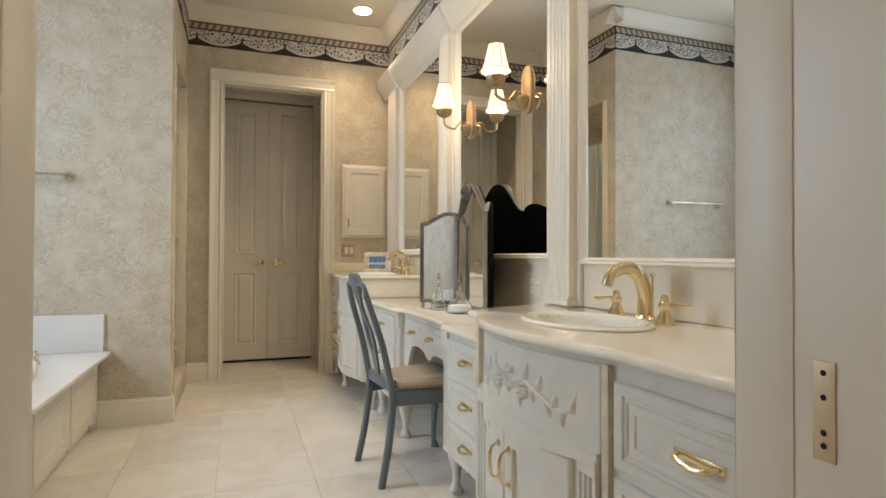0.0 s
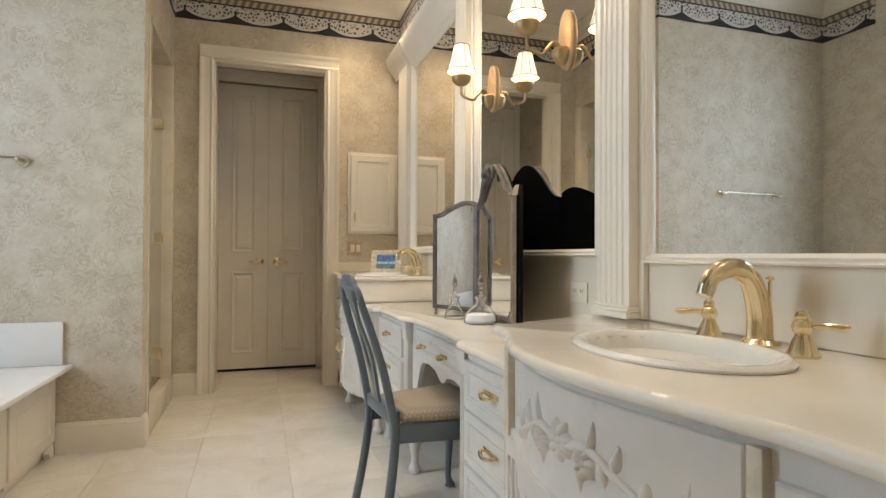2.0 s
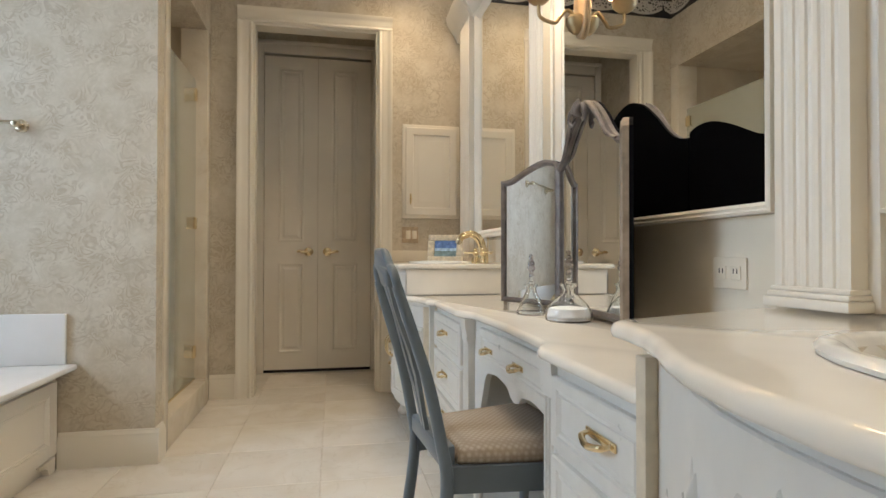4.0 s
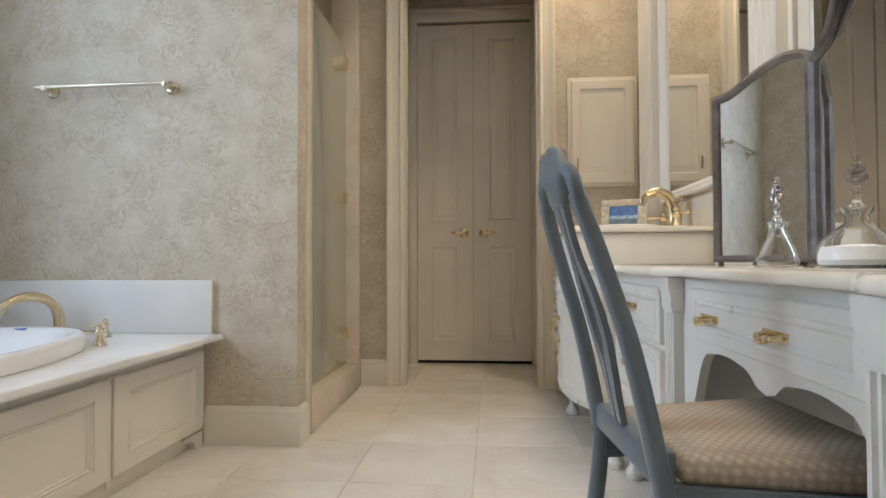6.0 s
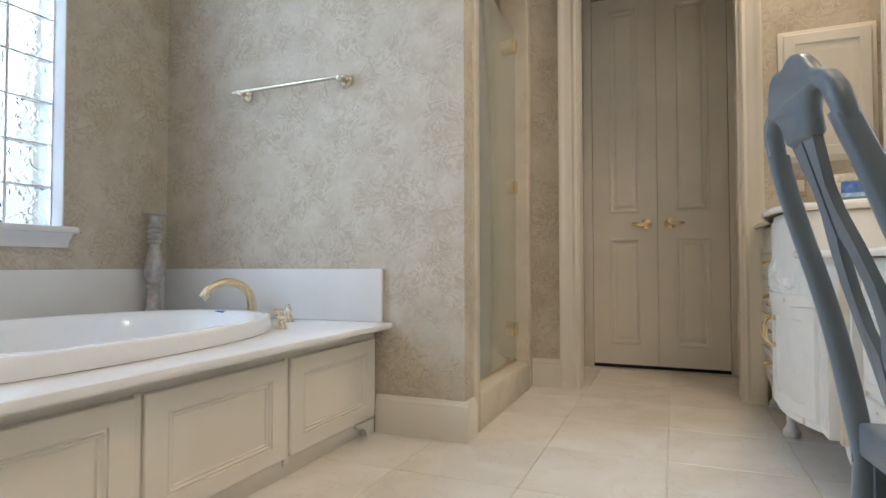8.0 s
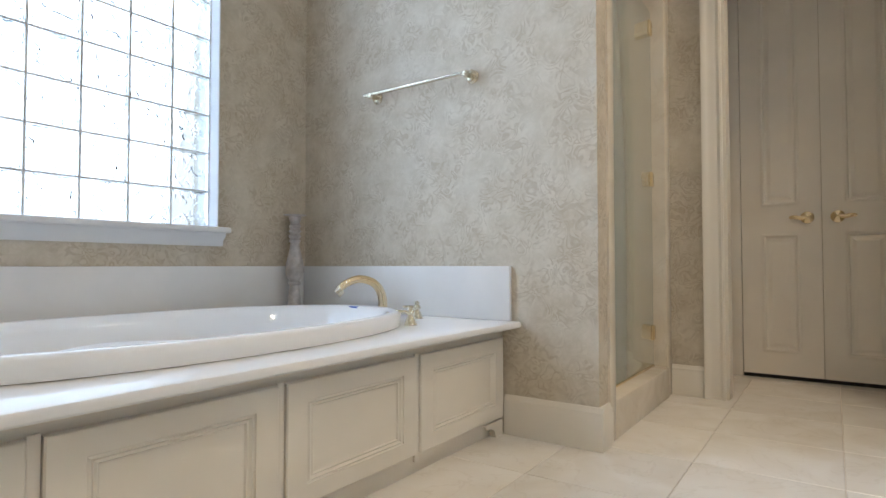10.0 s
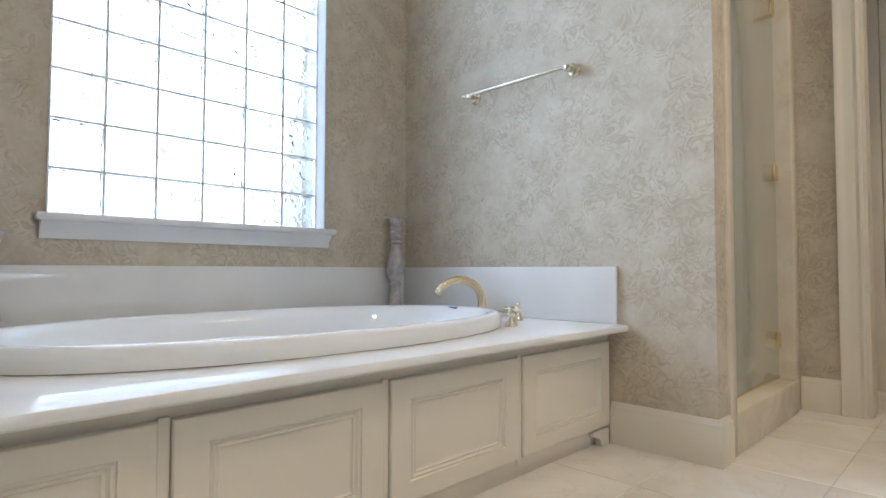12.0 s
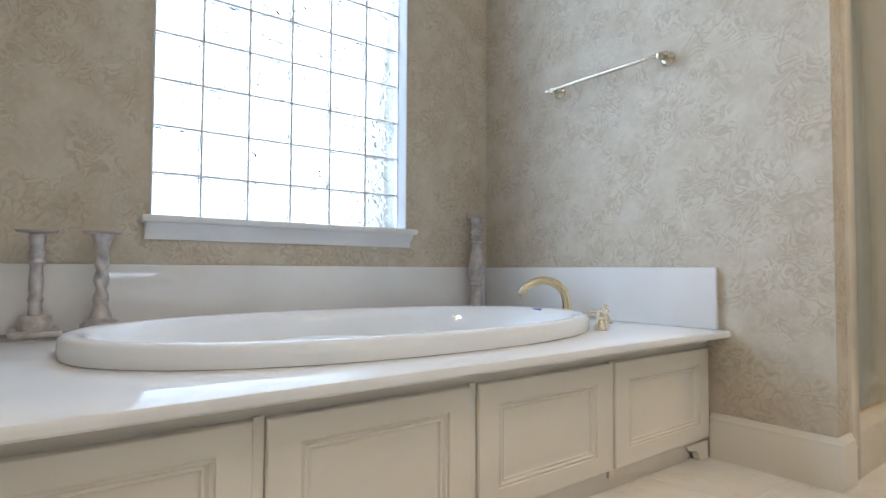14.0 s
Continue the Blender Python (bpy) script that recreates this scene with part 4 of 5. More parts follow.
def leaf_spray(fx, cy, cz, parent):
    """Carved blooms and curling leaves, applied to the curved apron."""
    rnd = random.Random(5)

    def petal(owner, name, y, z, ang, ln, wd, h, curl=0.25):
        bm = bmesh.new()
        rings = []
        for k in range(7):
            t = k / 6
            w = wd * math.sin(math.pi * (0.08 + 0.86 * t)) ** 0.7
            ly, lz = ln * t, curl * ln * t * t
            ring = []
            for q in (-1, -0.5, 0, 0.5, 1):
                oy, oz = ly, lz + q * w
                yy = y + math.cos(ang) * oy - math.sin(ang) * oz
                zz = z + math.sin(ang) * oy + math.cos(ang) * oz
                ring.append((fx(yy) + 0.002 - h * (1 - q * q) * math.sin(math.pi * (0.12 + 0.8 * t)), yy, zz))
            rings.append(ring)
        bm_loft(bm, rings, close=False, caps=False)
        part(name, bm, VANITY, owner, "", 60)

    def stem(s):
        pts = spline([(fx(cy + s * d) - 0.002, cy + s * d, cz + dz) for d, dz in ((0.0, 0.0), (0.09, 0.022), (0.18, -0.012), (0.26, -0.038), (0.315, -0.012))], 5)
        return tube(pts, [0.011 - 0.006 * k / (len(pts) - 1) for k in range(len(pts))], 8)
    spray = part("carving", stem(1), VANITY, parent, "carved flower and leaf spray", 60)
    part("stem", stem(-1), VANITY, spray, "", 60)
    for s in (-1, 1):
        for k in range(8):
            d = 0.055 + 0.034 * k
            y, z = cy + s * d, cz + 0.02 * math.sin(k * 0.9) - 0.0006 * k * k
            side = 1 if k % 2 else -1
            ang = side * rnd.uniform(0.45, 1.0)
            ln = rnd.uniform(0.050, 0.064) - 0.002 * k
            petal(spray, "leaf", y, z, ang if s > 0 else math.pi - ang, ln, rnd.uniform(0.014, 0.019), 0.016, side * s * rnd.uniform(0.3, 0.7))
        petal(spray, "leaf", cy + s * 0.29, cz - 0.03, 0.5 if s > 0 else math.pi - 0.5, 0.06, 0.010, 0.008, s * 0.8)
    for by, bz, r in ((0.0, 0.012, 1.0), (0.085, -0.012, 0.7), (-0.085, -0.008, 0.7)):
        for k in range(7):
            a = 2 * math.pi * k / 7 + by * 9
            petal(spray, "petal", cy + by + 0.006 * math.cos(a), cz + bz + 0.006 * math.sin(a), a, 0.040 * r, 0.017 * r, 0.020)
        part("bloom_heart", lathe([(0.013 * r, 0), (0.012 * r, 0.008), (0.007 * r, 0.014), (0.001, 0.016)], (fx(cy + by), cy + by, cz + bz), 12, pose(0, 0, 0, 0, -90)), VANITY, spray, "", 60)


def sink_cabinet(fx, sgn, label):
    """Sink section. sgn = 1: as modelled at the near end; -1: mirrored about YM."""
    def yy(a, b):
        return (a, b) if sgn > 0 else (2 * YM - b, 2 * YM - a)

    def yc(a):
        return a if sgn > 0 else 2 * YM - a
    y0, y1 = yy(0.54, 2.13)
    zt = ZN if sgn > 0 else ZF
    th = thing("vanity_cabinet", (1.2, (y0 + y1) / 2, 0), label, "cabinet", "vanity cabinets")

    def face(y):
        return fx(y) + 0.05
    if sgn > 0:
        part("body", carcass(fx, y0, y1, 0.22, zt - 0.031, 0.05), VANITY, th, "", 25)
    else:
        part("body", carcass(fx, y0, YS, 0.22, ZM - 0.031, 0.05), VANITY, th, "", 25)
        part("body", carcass(fx, YS + 0.0125, y1, 0.22, zt - 0.031, 0.05), VANITY, th, "", 25)
    # bowed apron with carving, over two bowed doors
    a, b = yy(1.165, 2.055)
    for p, q, top in ((a, b, zt),) if sgn > 0 else ((a, YS, ZM), (YS + 0.002, b, zt)):
        part("apron", front_panel(face, p, q, 0.70, top - 0.055, [(0, 0), (0, 0.006), (0.003, 0.009), (0.01, 0.009)], 24), VANITY, th)
    leaf_spray(lambda y: face(y) - 0.009, yc(1.57) + (0.0 if sgn > 0 else 0.06), 0.835 if sgn > 0 else 0.78, th)
    for p, q, hy in ((1.27, 1.59, 1.555), (1.596, 1.93, 1.632)):
        u, v = yy(p, q)
        d = part("door", front_panel(face, u, v, 0.25, 0.675, RAISED), VANITY, th, "white raised panel door", 25)
        bow_pull(face(yc(hy)) - 0.018, yc(hy), 0.555, d)
    bm = bmesh.new()
    u, v = yy(1.165, 2.055)
    ys = spaced(u, v, 24)
    mid = (u + v) / 2
    lower = [0.70 - 0.028 * max(0, math.cos((y - mid) / (v - u) * math.pi)) ** 0.6 - 0.004 for y in ys]
    rings = [[(face(y) - o, y, z) for o, z in ((0.002, 0.72), (0.022, 0.72), (0.022, lo), (0.002, lo))] for y, lo in zip(ys, lower)]
    bm_loft(bm, rings)
    part("valance", bm, VANITY, th)
    # uprights
    for p, q in ((1.17, 1.255), (1.945, 2.05)):
        u, v = yy(p, q)
        fluted(min(face(u), face(v)) + 0.012, u, v, 0.225, 0.70, th)
    u, v = yy(1.13, 1.16)
    part("groove", box((face(v) - 0.012, u, 0.225), (face(v) + 0.02, v, zt - 0.05), 0.003), GLAZESHADE, th, "tan glazed edge strip")
    u, v = yy(2.085, 2.115)
    part("groove", box((fx((u + v) / 2) + 0.024, u, 0.225), (fx((u + v) / 2) + 0.09, v, (ZN if sgn > 0 else ZM) - 0.05), 0.003), GLAZESHADE, th, "tan glazed edge strip")
    # drawer stack
    stack = ((0.70, 0.925), (0.445, 0.675), (0.245, 0.42)) if sgn > 0 else ((0.775, 0.935), (0.58, 0.755), (0.385, 0.56), (0.245, 0.365))
    for z0, z1 in stack:
        u, v = yy(0.56, 1.115)
        d = part("drawer", front_panel(face, u, v, z0, z1, SLAB + [(0.07, 0.012), (0.074, 0.008), (0.08, 0.008)]), VANITY, th, "white moulded drawer front", 25)
        cup_pull(face(0.8 if sgn > 0 else 2 * YM - 0.8) - 0.010, (u + v) / 2, (z0 + z1) / 2, d, 0.056 if sgn > 0 else 0.04)
    for ly in (0.60, 1.20, 2.07):
        leg(face(yc(ly)) + 0.045, yc(ly), th)
    return th


sink_cabinet(NEAR, 1, "white carved vanity cabinet with bowed doors and brass pulls")
sink_cabinet(far, -1, "white carved vanity cabinet standing beside the cased opening")


def dressing_table():
    th = thing("dressing_table", (1.2, YM, 0), "white kneehole dressing table between the sink cabinets", "dressing table")

    def face(y):
        return MID(y) + 0.045
    for y0, y1, s in ((2.134, 2.70, 1), (3.56, 4.306, -1)):
        part("body", carcass(MID, y0, y1, 0.22, ZM - 0.031, 0.045), VANITY, th, "", 25)
        d0, d1 = (y0 + 0.03, y1 - 0.095) if s > 0 else (y0 + 0.095, y1 - 0.03)
        for z0, z1 in ((0.645, 0.825), (0.43, 0.625), (0.245, 0.41)):
            d = part("drawer", front_panel(face, d0, d1, z0, z1, SLAB, 8), VANITY, th, "white moulded drawer front", 25)
            cup_pull(face((d0 + d1) / 2) - 0.014, (d0 + d1) / 2 - 0.04 * s, (z0 + z1) / 2 + 0.01, d, 0.05)
        p0, p1 = (y1 - 0.085, y1 - 0.002) if s > 0 else (y0 + 0.002, y0 + 0.085)
        fluted(face((p0 + p1) / 2) + 0.006, p0, p1, 0.225, ZM - 0.09, th)
        cap = face((p0 + p1) / 2)
        part("capital", prism([(cap + 0.02, ZM - 0.13), (cap - 0.016, ZM - 0.13), (cap - 0.019, ZM - 0.085), (cap - 0.025, ZM - 0.065), (cap - 0.026, ZM - 0.032), (cap + 0.02, ZM - 0.032)], "y", p0 - 0.006, p1 + 0.006), VANITY, th)
        e = y0 + 0.012 if s > 0 else y1 - 0.012
        part("groove", box((face(e) - 0.010, e - 0.010, 0.225), (face(e) + 0.02, e + 0.010, ZM - 0.05), 0.003), GLAZESHADE, th, "tan glazed edge strip")
        for ly in (y0 + 0.05, y1 - 0.05):
            leg(face(ly) + 0.05, ly, th)
            leg(XR - 0.08, ly, th)
    # apron with two shallow curves and a centre drop
    a, b = 2.70, 3.56
    n = 60
    ys = spaced(a, b, n)

    def low(y):
        t = abs(y - (a + b) / 2) / ((b - a) / 2)
        if t < 0.10:
            return 0.612 + 0.10 * t
        if t < 0.25:
            return 0.622 + 0.033 * math.sin((t - 0.10) / 0.15 * math.pi / 2)
        if t < 0.70:
            return 0.655 + 0.010 * math.sin((t - 0.25) / 0.45 * math.pi)
        return 0.655 - 0.46 * (1 - math.sqrt(max(0, 1 - ((t - 0.70) / 0.30) ** 2)))
    rings = [[(face(y) + o, y, z) for o, z in ((0.0, ZM - 0.031), (0.0, low(y)), (0.025, low(y)), (0.025, ZM - 0.031))] for y in ys]
    bm = bmesh.new()
    bm_loft(bm, rings)
    part("apron", bm, VANITY, th, "white scalloped apron", 25)
    d = part("drawer", front_panel(face, a + 0.05, b - 0.05, 0.688, 0.832, SLAB, 20), VANITY, th, "long white moulded drawer front", 25)
    for hy in (YM - 0.17, YM + 0.17):
        cup_pull(face(hy) - 0.014, hy, 0.755, d, 0.036)
    # tan instead of cabinet white paints the kneehole's shade into the panel
    part("back_panel", box((XR - 0.02, 2.70, 0.02), (XR - 0.003, 3.56, ZM - 0.05)), GLAZESHADE, th, "panel at the back of the kneehole, shade put into its tan colour")


dressing_table()

# ---------------------------------------------------------------- splash boards and mirrors on the wall
SPL = mat("cream_splash_paint", (0.76, 0.69, 0.56), 0.3, mottle=0.06, scale=4)
for lo, hi in (((YE + 0.003, ZN + 0.001), (2.265, 1.211)), ((2.267, ZM + 0.001), (YS - 0.021, 1.235)), ((YS - 0.019, ZF + 0.001), (YF - 0.003, 1.235))):
    structure("splash_board", box((XR - 0.012, *lo), (XR - 0.0005, *hi)), SPL, "cream splash board above the vanity top", "splash board", smooth=0)
structure("side_splash", box((0.89, YF - 0.016, ZF + 0.001), (XR - 0.014, YF - 0.001, 1.17), 0.003), SPL, "low cream side splash on the far wall", "splash board")
structure("side_splash", box((0.845, YS + 0.002, ZM + 0.001), (XR - 0.014, YS + 0.0115, ZF - 0.031), 0.001), COUNTER, "polished cream marble upstand at the end of the dressing table", "splash board")


def wall_mirror(y0, y1, z0, z1, w=0.055):
    th = thing("wall_mirror", (XR, (y0 + y1) / 2, z0), "tall wall mirror in a cream moulded frame", "mirror", "vanity mirrors")
    part("glass", box((XR - 0.022, y0 + w - 0.01, z0 + w - 0.01), (XR - 0.016, y1 - w + 0.01, z1 - w + 0.01)), MIRROR, th, "clear silvered mirror glass", 0)
    prof = [(0, 0), (0, 0.042), (w * 0.22, 0.046), (w * 0.4, 0.036), (w * 0.65, 0.040), (w * 0.84, 0.030), (w, 0.022), (w, 0)]
    rings = []
    for cy, cz, sy, sz in ((y0, z0, 1, 1), (y1, z0, -1, 1), (y1, z1, -1, -1), (y0, z1, 1, -1)):
        rings.append([(XR - 0.001 - d, cy + sy * u, cz + sz * u) for u, d in prof])
    bm = bmesh.new()
    bm_loft(bm, rings + [rings[0]], caps=False)
    bmesh.ops.remove_doubles(bm, verts=bm.verts, dist=1e-5)
    bmesh.ops.recalc_face_normals(bm, faces=bm.faces)
    part("frame", bm, TRIM, th, "cream moulded frame", 30)
    return th


MZ0, MZ1 = 1.236, 2.94
wall_mirror(0.86, 2.158, 1.213, MZ1, 0.032)
wall_mirror(2.432, 3.772, MZ0, MZ1, 0.03)
wall_mirror(4.10, 5.302, MZ0 + 0.02, MZ1)


def wall_pilaster(y0, y1, zb):
    th = thing("mirror_pilaster", (XR, (y0 + y1) / 2, zb), "cream fluted pilaster between the wall mirrors", "pilaster", "mirror pilasters", "structure")
    x = XR - 0.075
    w = y1 - y0
    prof = [(y0, 0)]
    for k in range(5):
        c = y0 + w * (0.16 + 0.17 * k)
        r = w * 0.055
        prof += [(c - r, 0), (c - r * 0.7, 0.005), (c, 0.007), (c + r * 0.7, 0.005), (c + r, 0)]
    prof.append((y1, 0))
    part("shaft", prism([(x + d, y) for y, d in prof] + [(XR - 0.001, y1), (XR - 0.001, y0)], "z", zb + 0.048, 2.95), TRIM, th, "", 25)
    part("backboard", box((XR - 0.034, y0 - 0.026, zb + 0.001), (XR - 0.0125, y1 + 0.045, 2.945), 0.002), TRIM, th, "plain board behind the shaft")
    bm = bmesh.new()
    bm_box(bm, (x - 0.022, y0 - 0.014, zb + 0.001), (XR - 0.001, y1 + 0.014, zb + 0.024), 0.004)
    bm_box(bm, (x - 0.016, y0 - 0.010, zb + 0.024), (XR - 0.001, y1 + 0.010, zb + 0.037), 0.005)
    bm_box(bm, (x - 0.009, y0 - 0.006, zb + 0.037), (XR - 0.001, y1 + 0.006, zb + 0.048), 0.004)
    part("base", bm, TRIM, th, "stepped base")
    part("capital", prism([(XR - 0.001, 2.95), (x - 0.002, 2.95), (x - 0.006, 2.975), (x - 0.02, 2.995), (x - 0.05, 3.05), (x - 0.075, 3.10), (x - 0.085, 3.13), (XR - 0.001, 3.13)], "y", y0 - 0.012, y1 + 0.012), TRIM, th, "moulded capital")


for a, b, zb in ((0.57, 0.81, ZN), (2.188, 2.383, ZN), (3.85, 4.045, ZM), (5.36, 5.66, ZF)):
    wall_pilaster(a, b, zb)
# entablature over the mirrors
structure("mirror_cornice", prism([(XR - 0.001, 2.945), (XR - 0.045, 2.945), (XR - 0.05, 2.97), (XR - 0.07, 3.0), (XR - 0.105, 3.05), (XR - 0.13, 3.09), (XR - 0.14, 3.135), (XR - 0.14, 3.16), (XR - 0.001, 3.16)], "y", YE + 0.002, YF - 0.002), TRIM, "cream cornice over the vanity mirrors", "cornice")


# ---------------------------------------------------------------- sconces on the middle mirror
SHADE = mat("pleated_linen_shade", (0.80, 0.66, 0.46), 0.7)
sh = SHADE.node_tree.nodes["Principled BSDF"]
sh.inputs["Transmission Weight"].default_value = 0.0
sh.inputs["Emission Color"].default_value, sh.inputs["Emission Strength"].default_value = (1.0, 0.90, 0.74, 1), 1.05
GILT = mat("gilded_wood_plate", (0.46, 0.33, 0.19), 0.38, 0.4, mottle=0.25, scale=14)
BULB = glow_material("warm_bulb", (1.0, 0.82, 0.58), 30)


def sconce(y, z):
    xg = XR - 0.022
    th = thing("wall_sconce", (xg, y, z), "gilt single-arm sconce with white pleated shade, lit", "sconce", "mirror sconces")
    bm = bmesh.new()
    rings = []
    for ins, out in ((0, 0), (0, 0.010), (0.006, 0.016), (0.02, 0.018), (0.03, 0.022)):
        rings.append([(xg - 0.001 - out, y + (0.058 - ins) * math.cos(a), z + (0.135 - ins) * math.copysign(abs(math.sin(a)) ** 0.8, math.sin(a))) for a in (2 * math.pi * k / 36 for k in range(36))])
    bm_loft(bm, rings)
    part("backplate", bm, GILT, th, "oval gilded wooden backplate")
    part("cup", lathe([(0.012, -0.045), (0.03, -0.03), (0.042, -0.005), (0.044, 0.02), (0.035, 0.03)], (xg - 0.03, y, z - 0.07), 20), OLDBRASS, th)
    xs = 1.277
    pts = spline([(xg - 0.035, y, z - 0.04), (xg - 0.07, y, z - 0.015), (xg - 0.105, y, z - 0.05), (xg - 0.13, y, z - 0.075), (xs + 0.008, y, z - 0.055), (xs, y, z - 0.01), (xs, y, z + 0.03)], 6)
    part("arm", tube(pts, 0.008, 10), OLDBRASS, th, "curved antique brass arm")
    part("candle_cup", lathe([(0.012, 0), (0.032, 0.01), (0.050, 0.028), (0.055, 0.055), (0.050, 0.064), (0.02, 0.058)], (xs, y, z - 0.005), 20), OLDBRASS, th)
    part("candle_tube", lathe([(0.012, 0.05), (0.012, 0.11)], (xs, y, z - 0.005), 12), PLASTIC, th)
    n = 32
    z0, z1, r0, r1 = z + 0.082, z + 0.228, 0.082, 0.043
    rings = []
    for k in range(9):
        t = k / 8
        r = r0 + (r1 - r0) * t ** 0.8
        rings.append([(xs + r * (1 + 0.012 * (j % 2)) * math.cos(2 * math.pi * j / n), y + r * (1 + 0.012 * (j % 2)) * math.sin(2 * math.pi * j / n), z0 + (z1 - z0) * t) for j in range(n)])
    bm = bmesh.new()
    bm_loft(bm, rings, caps=False)
    bmesh.ops.solidify(bm, geom=bm.faces, thickness=0.0015)
    s = part("shade", bm, SHADE, th, "white pleated fabric shade, glowing")
    s.visible_shadow = False
    bm = bmesh.new()
    for r, zz in ((r0 + 0.002, z0), (r1 + 0.002, z1)):
        bm_tube(bm, [(xs + r * math.cos(2 * math.pi * j / 24), y + r * math.sin(2 * math.pi * j / 24), zz) for j in range(25)], 0.003, 6)
    for j in range(8):
        a = 2 * math.pi * j / 8
        bm_tube(bm, [(xs + (r0 + (r1 - r0) * (k / 6) ** 0.8 + 0.001) * math.cos(a), y + (r0 + (r1 - r0) * (k / 6) ** 0.8 + 0.001) * math.sin(a), z0 + (z1 - z0) * k / 6) for k in range(7)], 0.0018, 5)
    part("shade_trim", bm, mat("tan_braid", (0.30, 0.20, 0.12), 0.8), s)
    part("bulb", lathe([(0.008, 0.10), (0.016, 0.125), (0.014, 0.155), (0.004, 0.18)], (xs, y, z - 0.005), 12), BULB, th).visible_shadow = False
    d = bpy.data.lights.new("sconce_lamp", "POINT")
    d.energy, d.color, d.shadow_soft_size = 4, (1.0, 0.76, 0.48), 0.04
    new("sconce_lamp", d).location = (xs, y, z + 0.15)


sconce(2.69, 2.19)
sconce(3.517, 2.208)

# ---------------------------------------------------------------- chair at the dressing table
FABRIC = mat("woven_tan_seat_fabric", (0.40, 0.315, 0.225), 0.85, mottle=0.12, scale=7)


def weave(m):
    nt = m.node_tree
    b = nt.nodes["Principled BSDF"]
    tc = nt.nodes.new("ShaderNodeTexCoord")
    mp = nt.nodes.new("ShaderNodeMapping")
    mp.inputs["Rotation"].default_value = (0, 0, radians(45))
    nt.links.new(tc.outputs["Object"], mp.inputs["Vector"])
    ck = nt.nodes.new("ShaderNodeTexVoronoi")
    ck.inputs["Scale"].default_value, ck.inputs["Randomness"].default_value = 62, 0.0
    nt.links.new(mp.outputs["Vector"], ck.inputs["Vector"])
    mr = nt.nodes.new("ShaderNodeMapRange")
    mr.inputs["From Min"].default_value, mr.inputs["From Max"].default_value = 0.2, 0.6
    nt.links.new(ck.outputs["Distance"], mr.inputs["Value"])
    col = mix_colour(nt, mr.outputs["Result"], (0.47, 0.395, 0.31), (0.34, 0.275, 0.205))
    nt.links.new(col, b.inputs["Base Color"])
    bp = nt.nodes.new("ShaderNodeBump")
    bp.invert = True
    bp.inputs["Strength"].default_value, bp.inputs["Distance"].default_value = 0.4, 0.003
    nt.links.new(ck.outputs["Distance"], bp.inputs["Height"])
    nt.links.new(bp.outputs["Normal"], b.inputs["Normal"])


weave(FABRIC)


def along(table):
    pts = sorted(table)

    def f(z):
        for (a, va), (b, vb) in zip(pts, pts[1:]):
            if z <= b:
                t = max(0, min(1, (z - a) / (b - a)))
                return va + (vb - va) * t
        return pts[-1][1]
    return f


def smooth_along(table):
    pts = spline([(v, 0, z) for z, v in sorted(table)], 8)
    return along([(p.z, p.x) for p in pts])


def slab_from_outline(outline, lean, thick, rnd=0.006):
    """A board cut to an outline in (y, z), bent so that x follows lean(z)."""
    n = len(outline)
    bm = bmesh.new()
    rings = []
    for off, k in ((-thick / 2, rnd), (-thick / 2 + rnd, 0), (thick / 2 - rnd, 0), (thick / 2, rnd)):
        ring = []
        for i in range(n):
            a, b = Vector(outline[i - 1]), Vector(outline[(i + 1) % n])
            d = (b - a).normalized()
            nn = Vector((-d.y, d.x))
            y, z = outline[i][0] + nn.x * k, outline[i][1] + nn.y * k
            ring.append((lean(z) + off, y, z))
        rings.append(ring)
    bm_loft(bm, rings)
    return bm


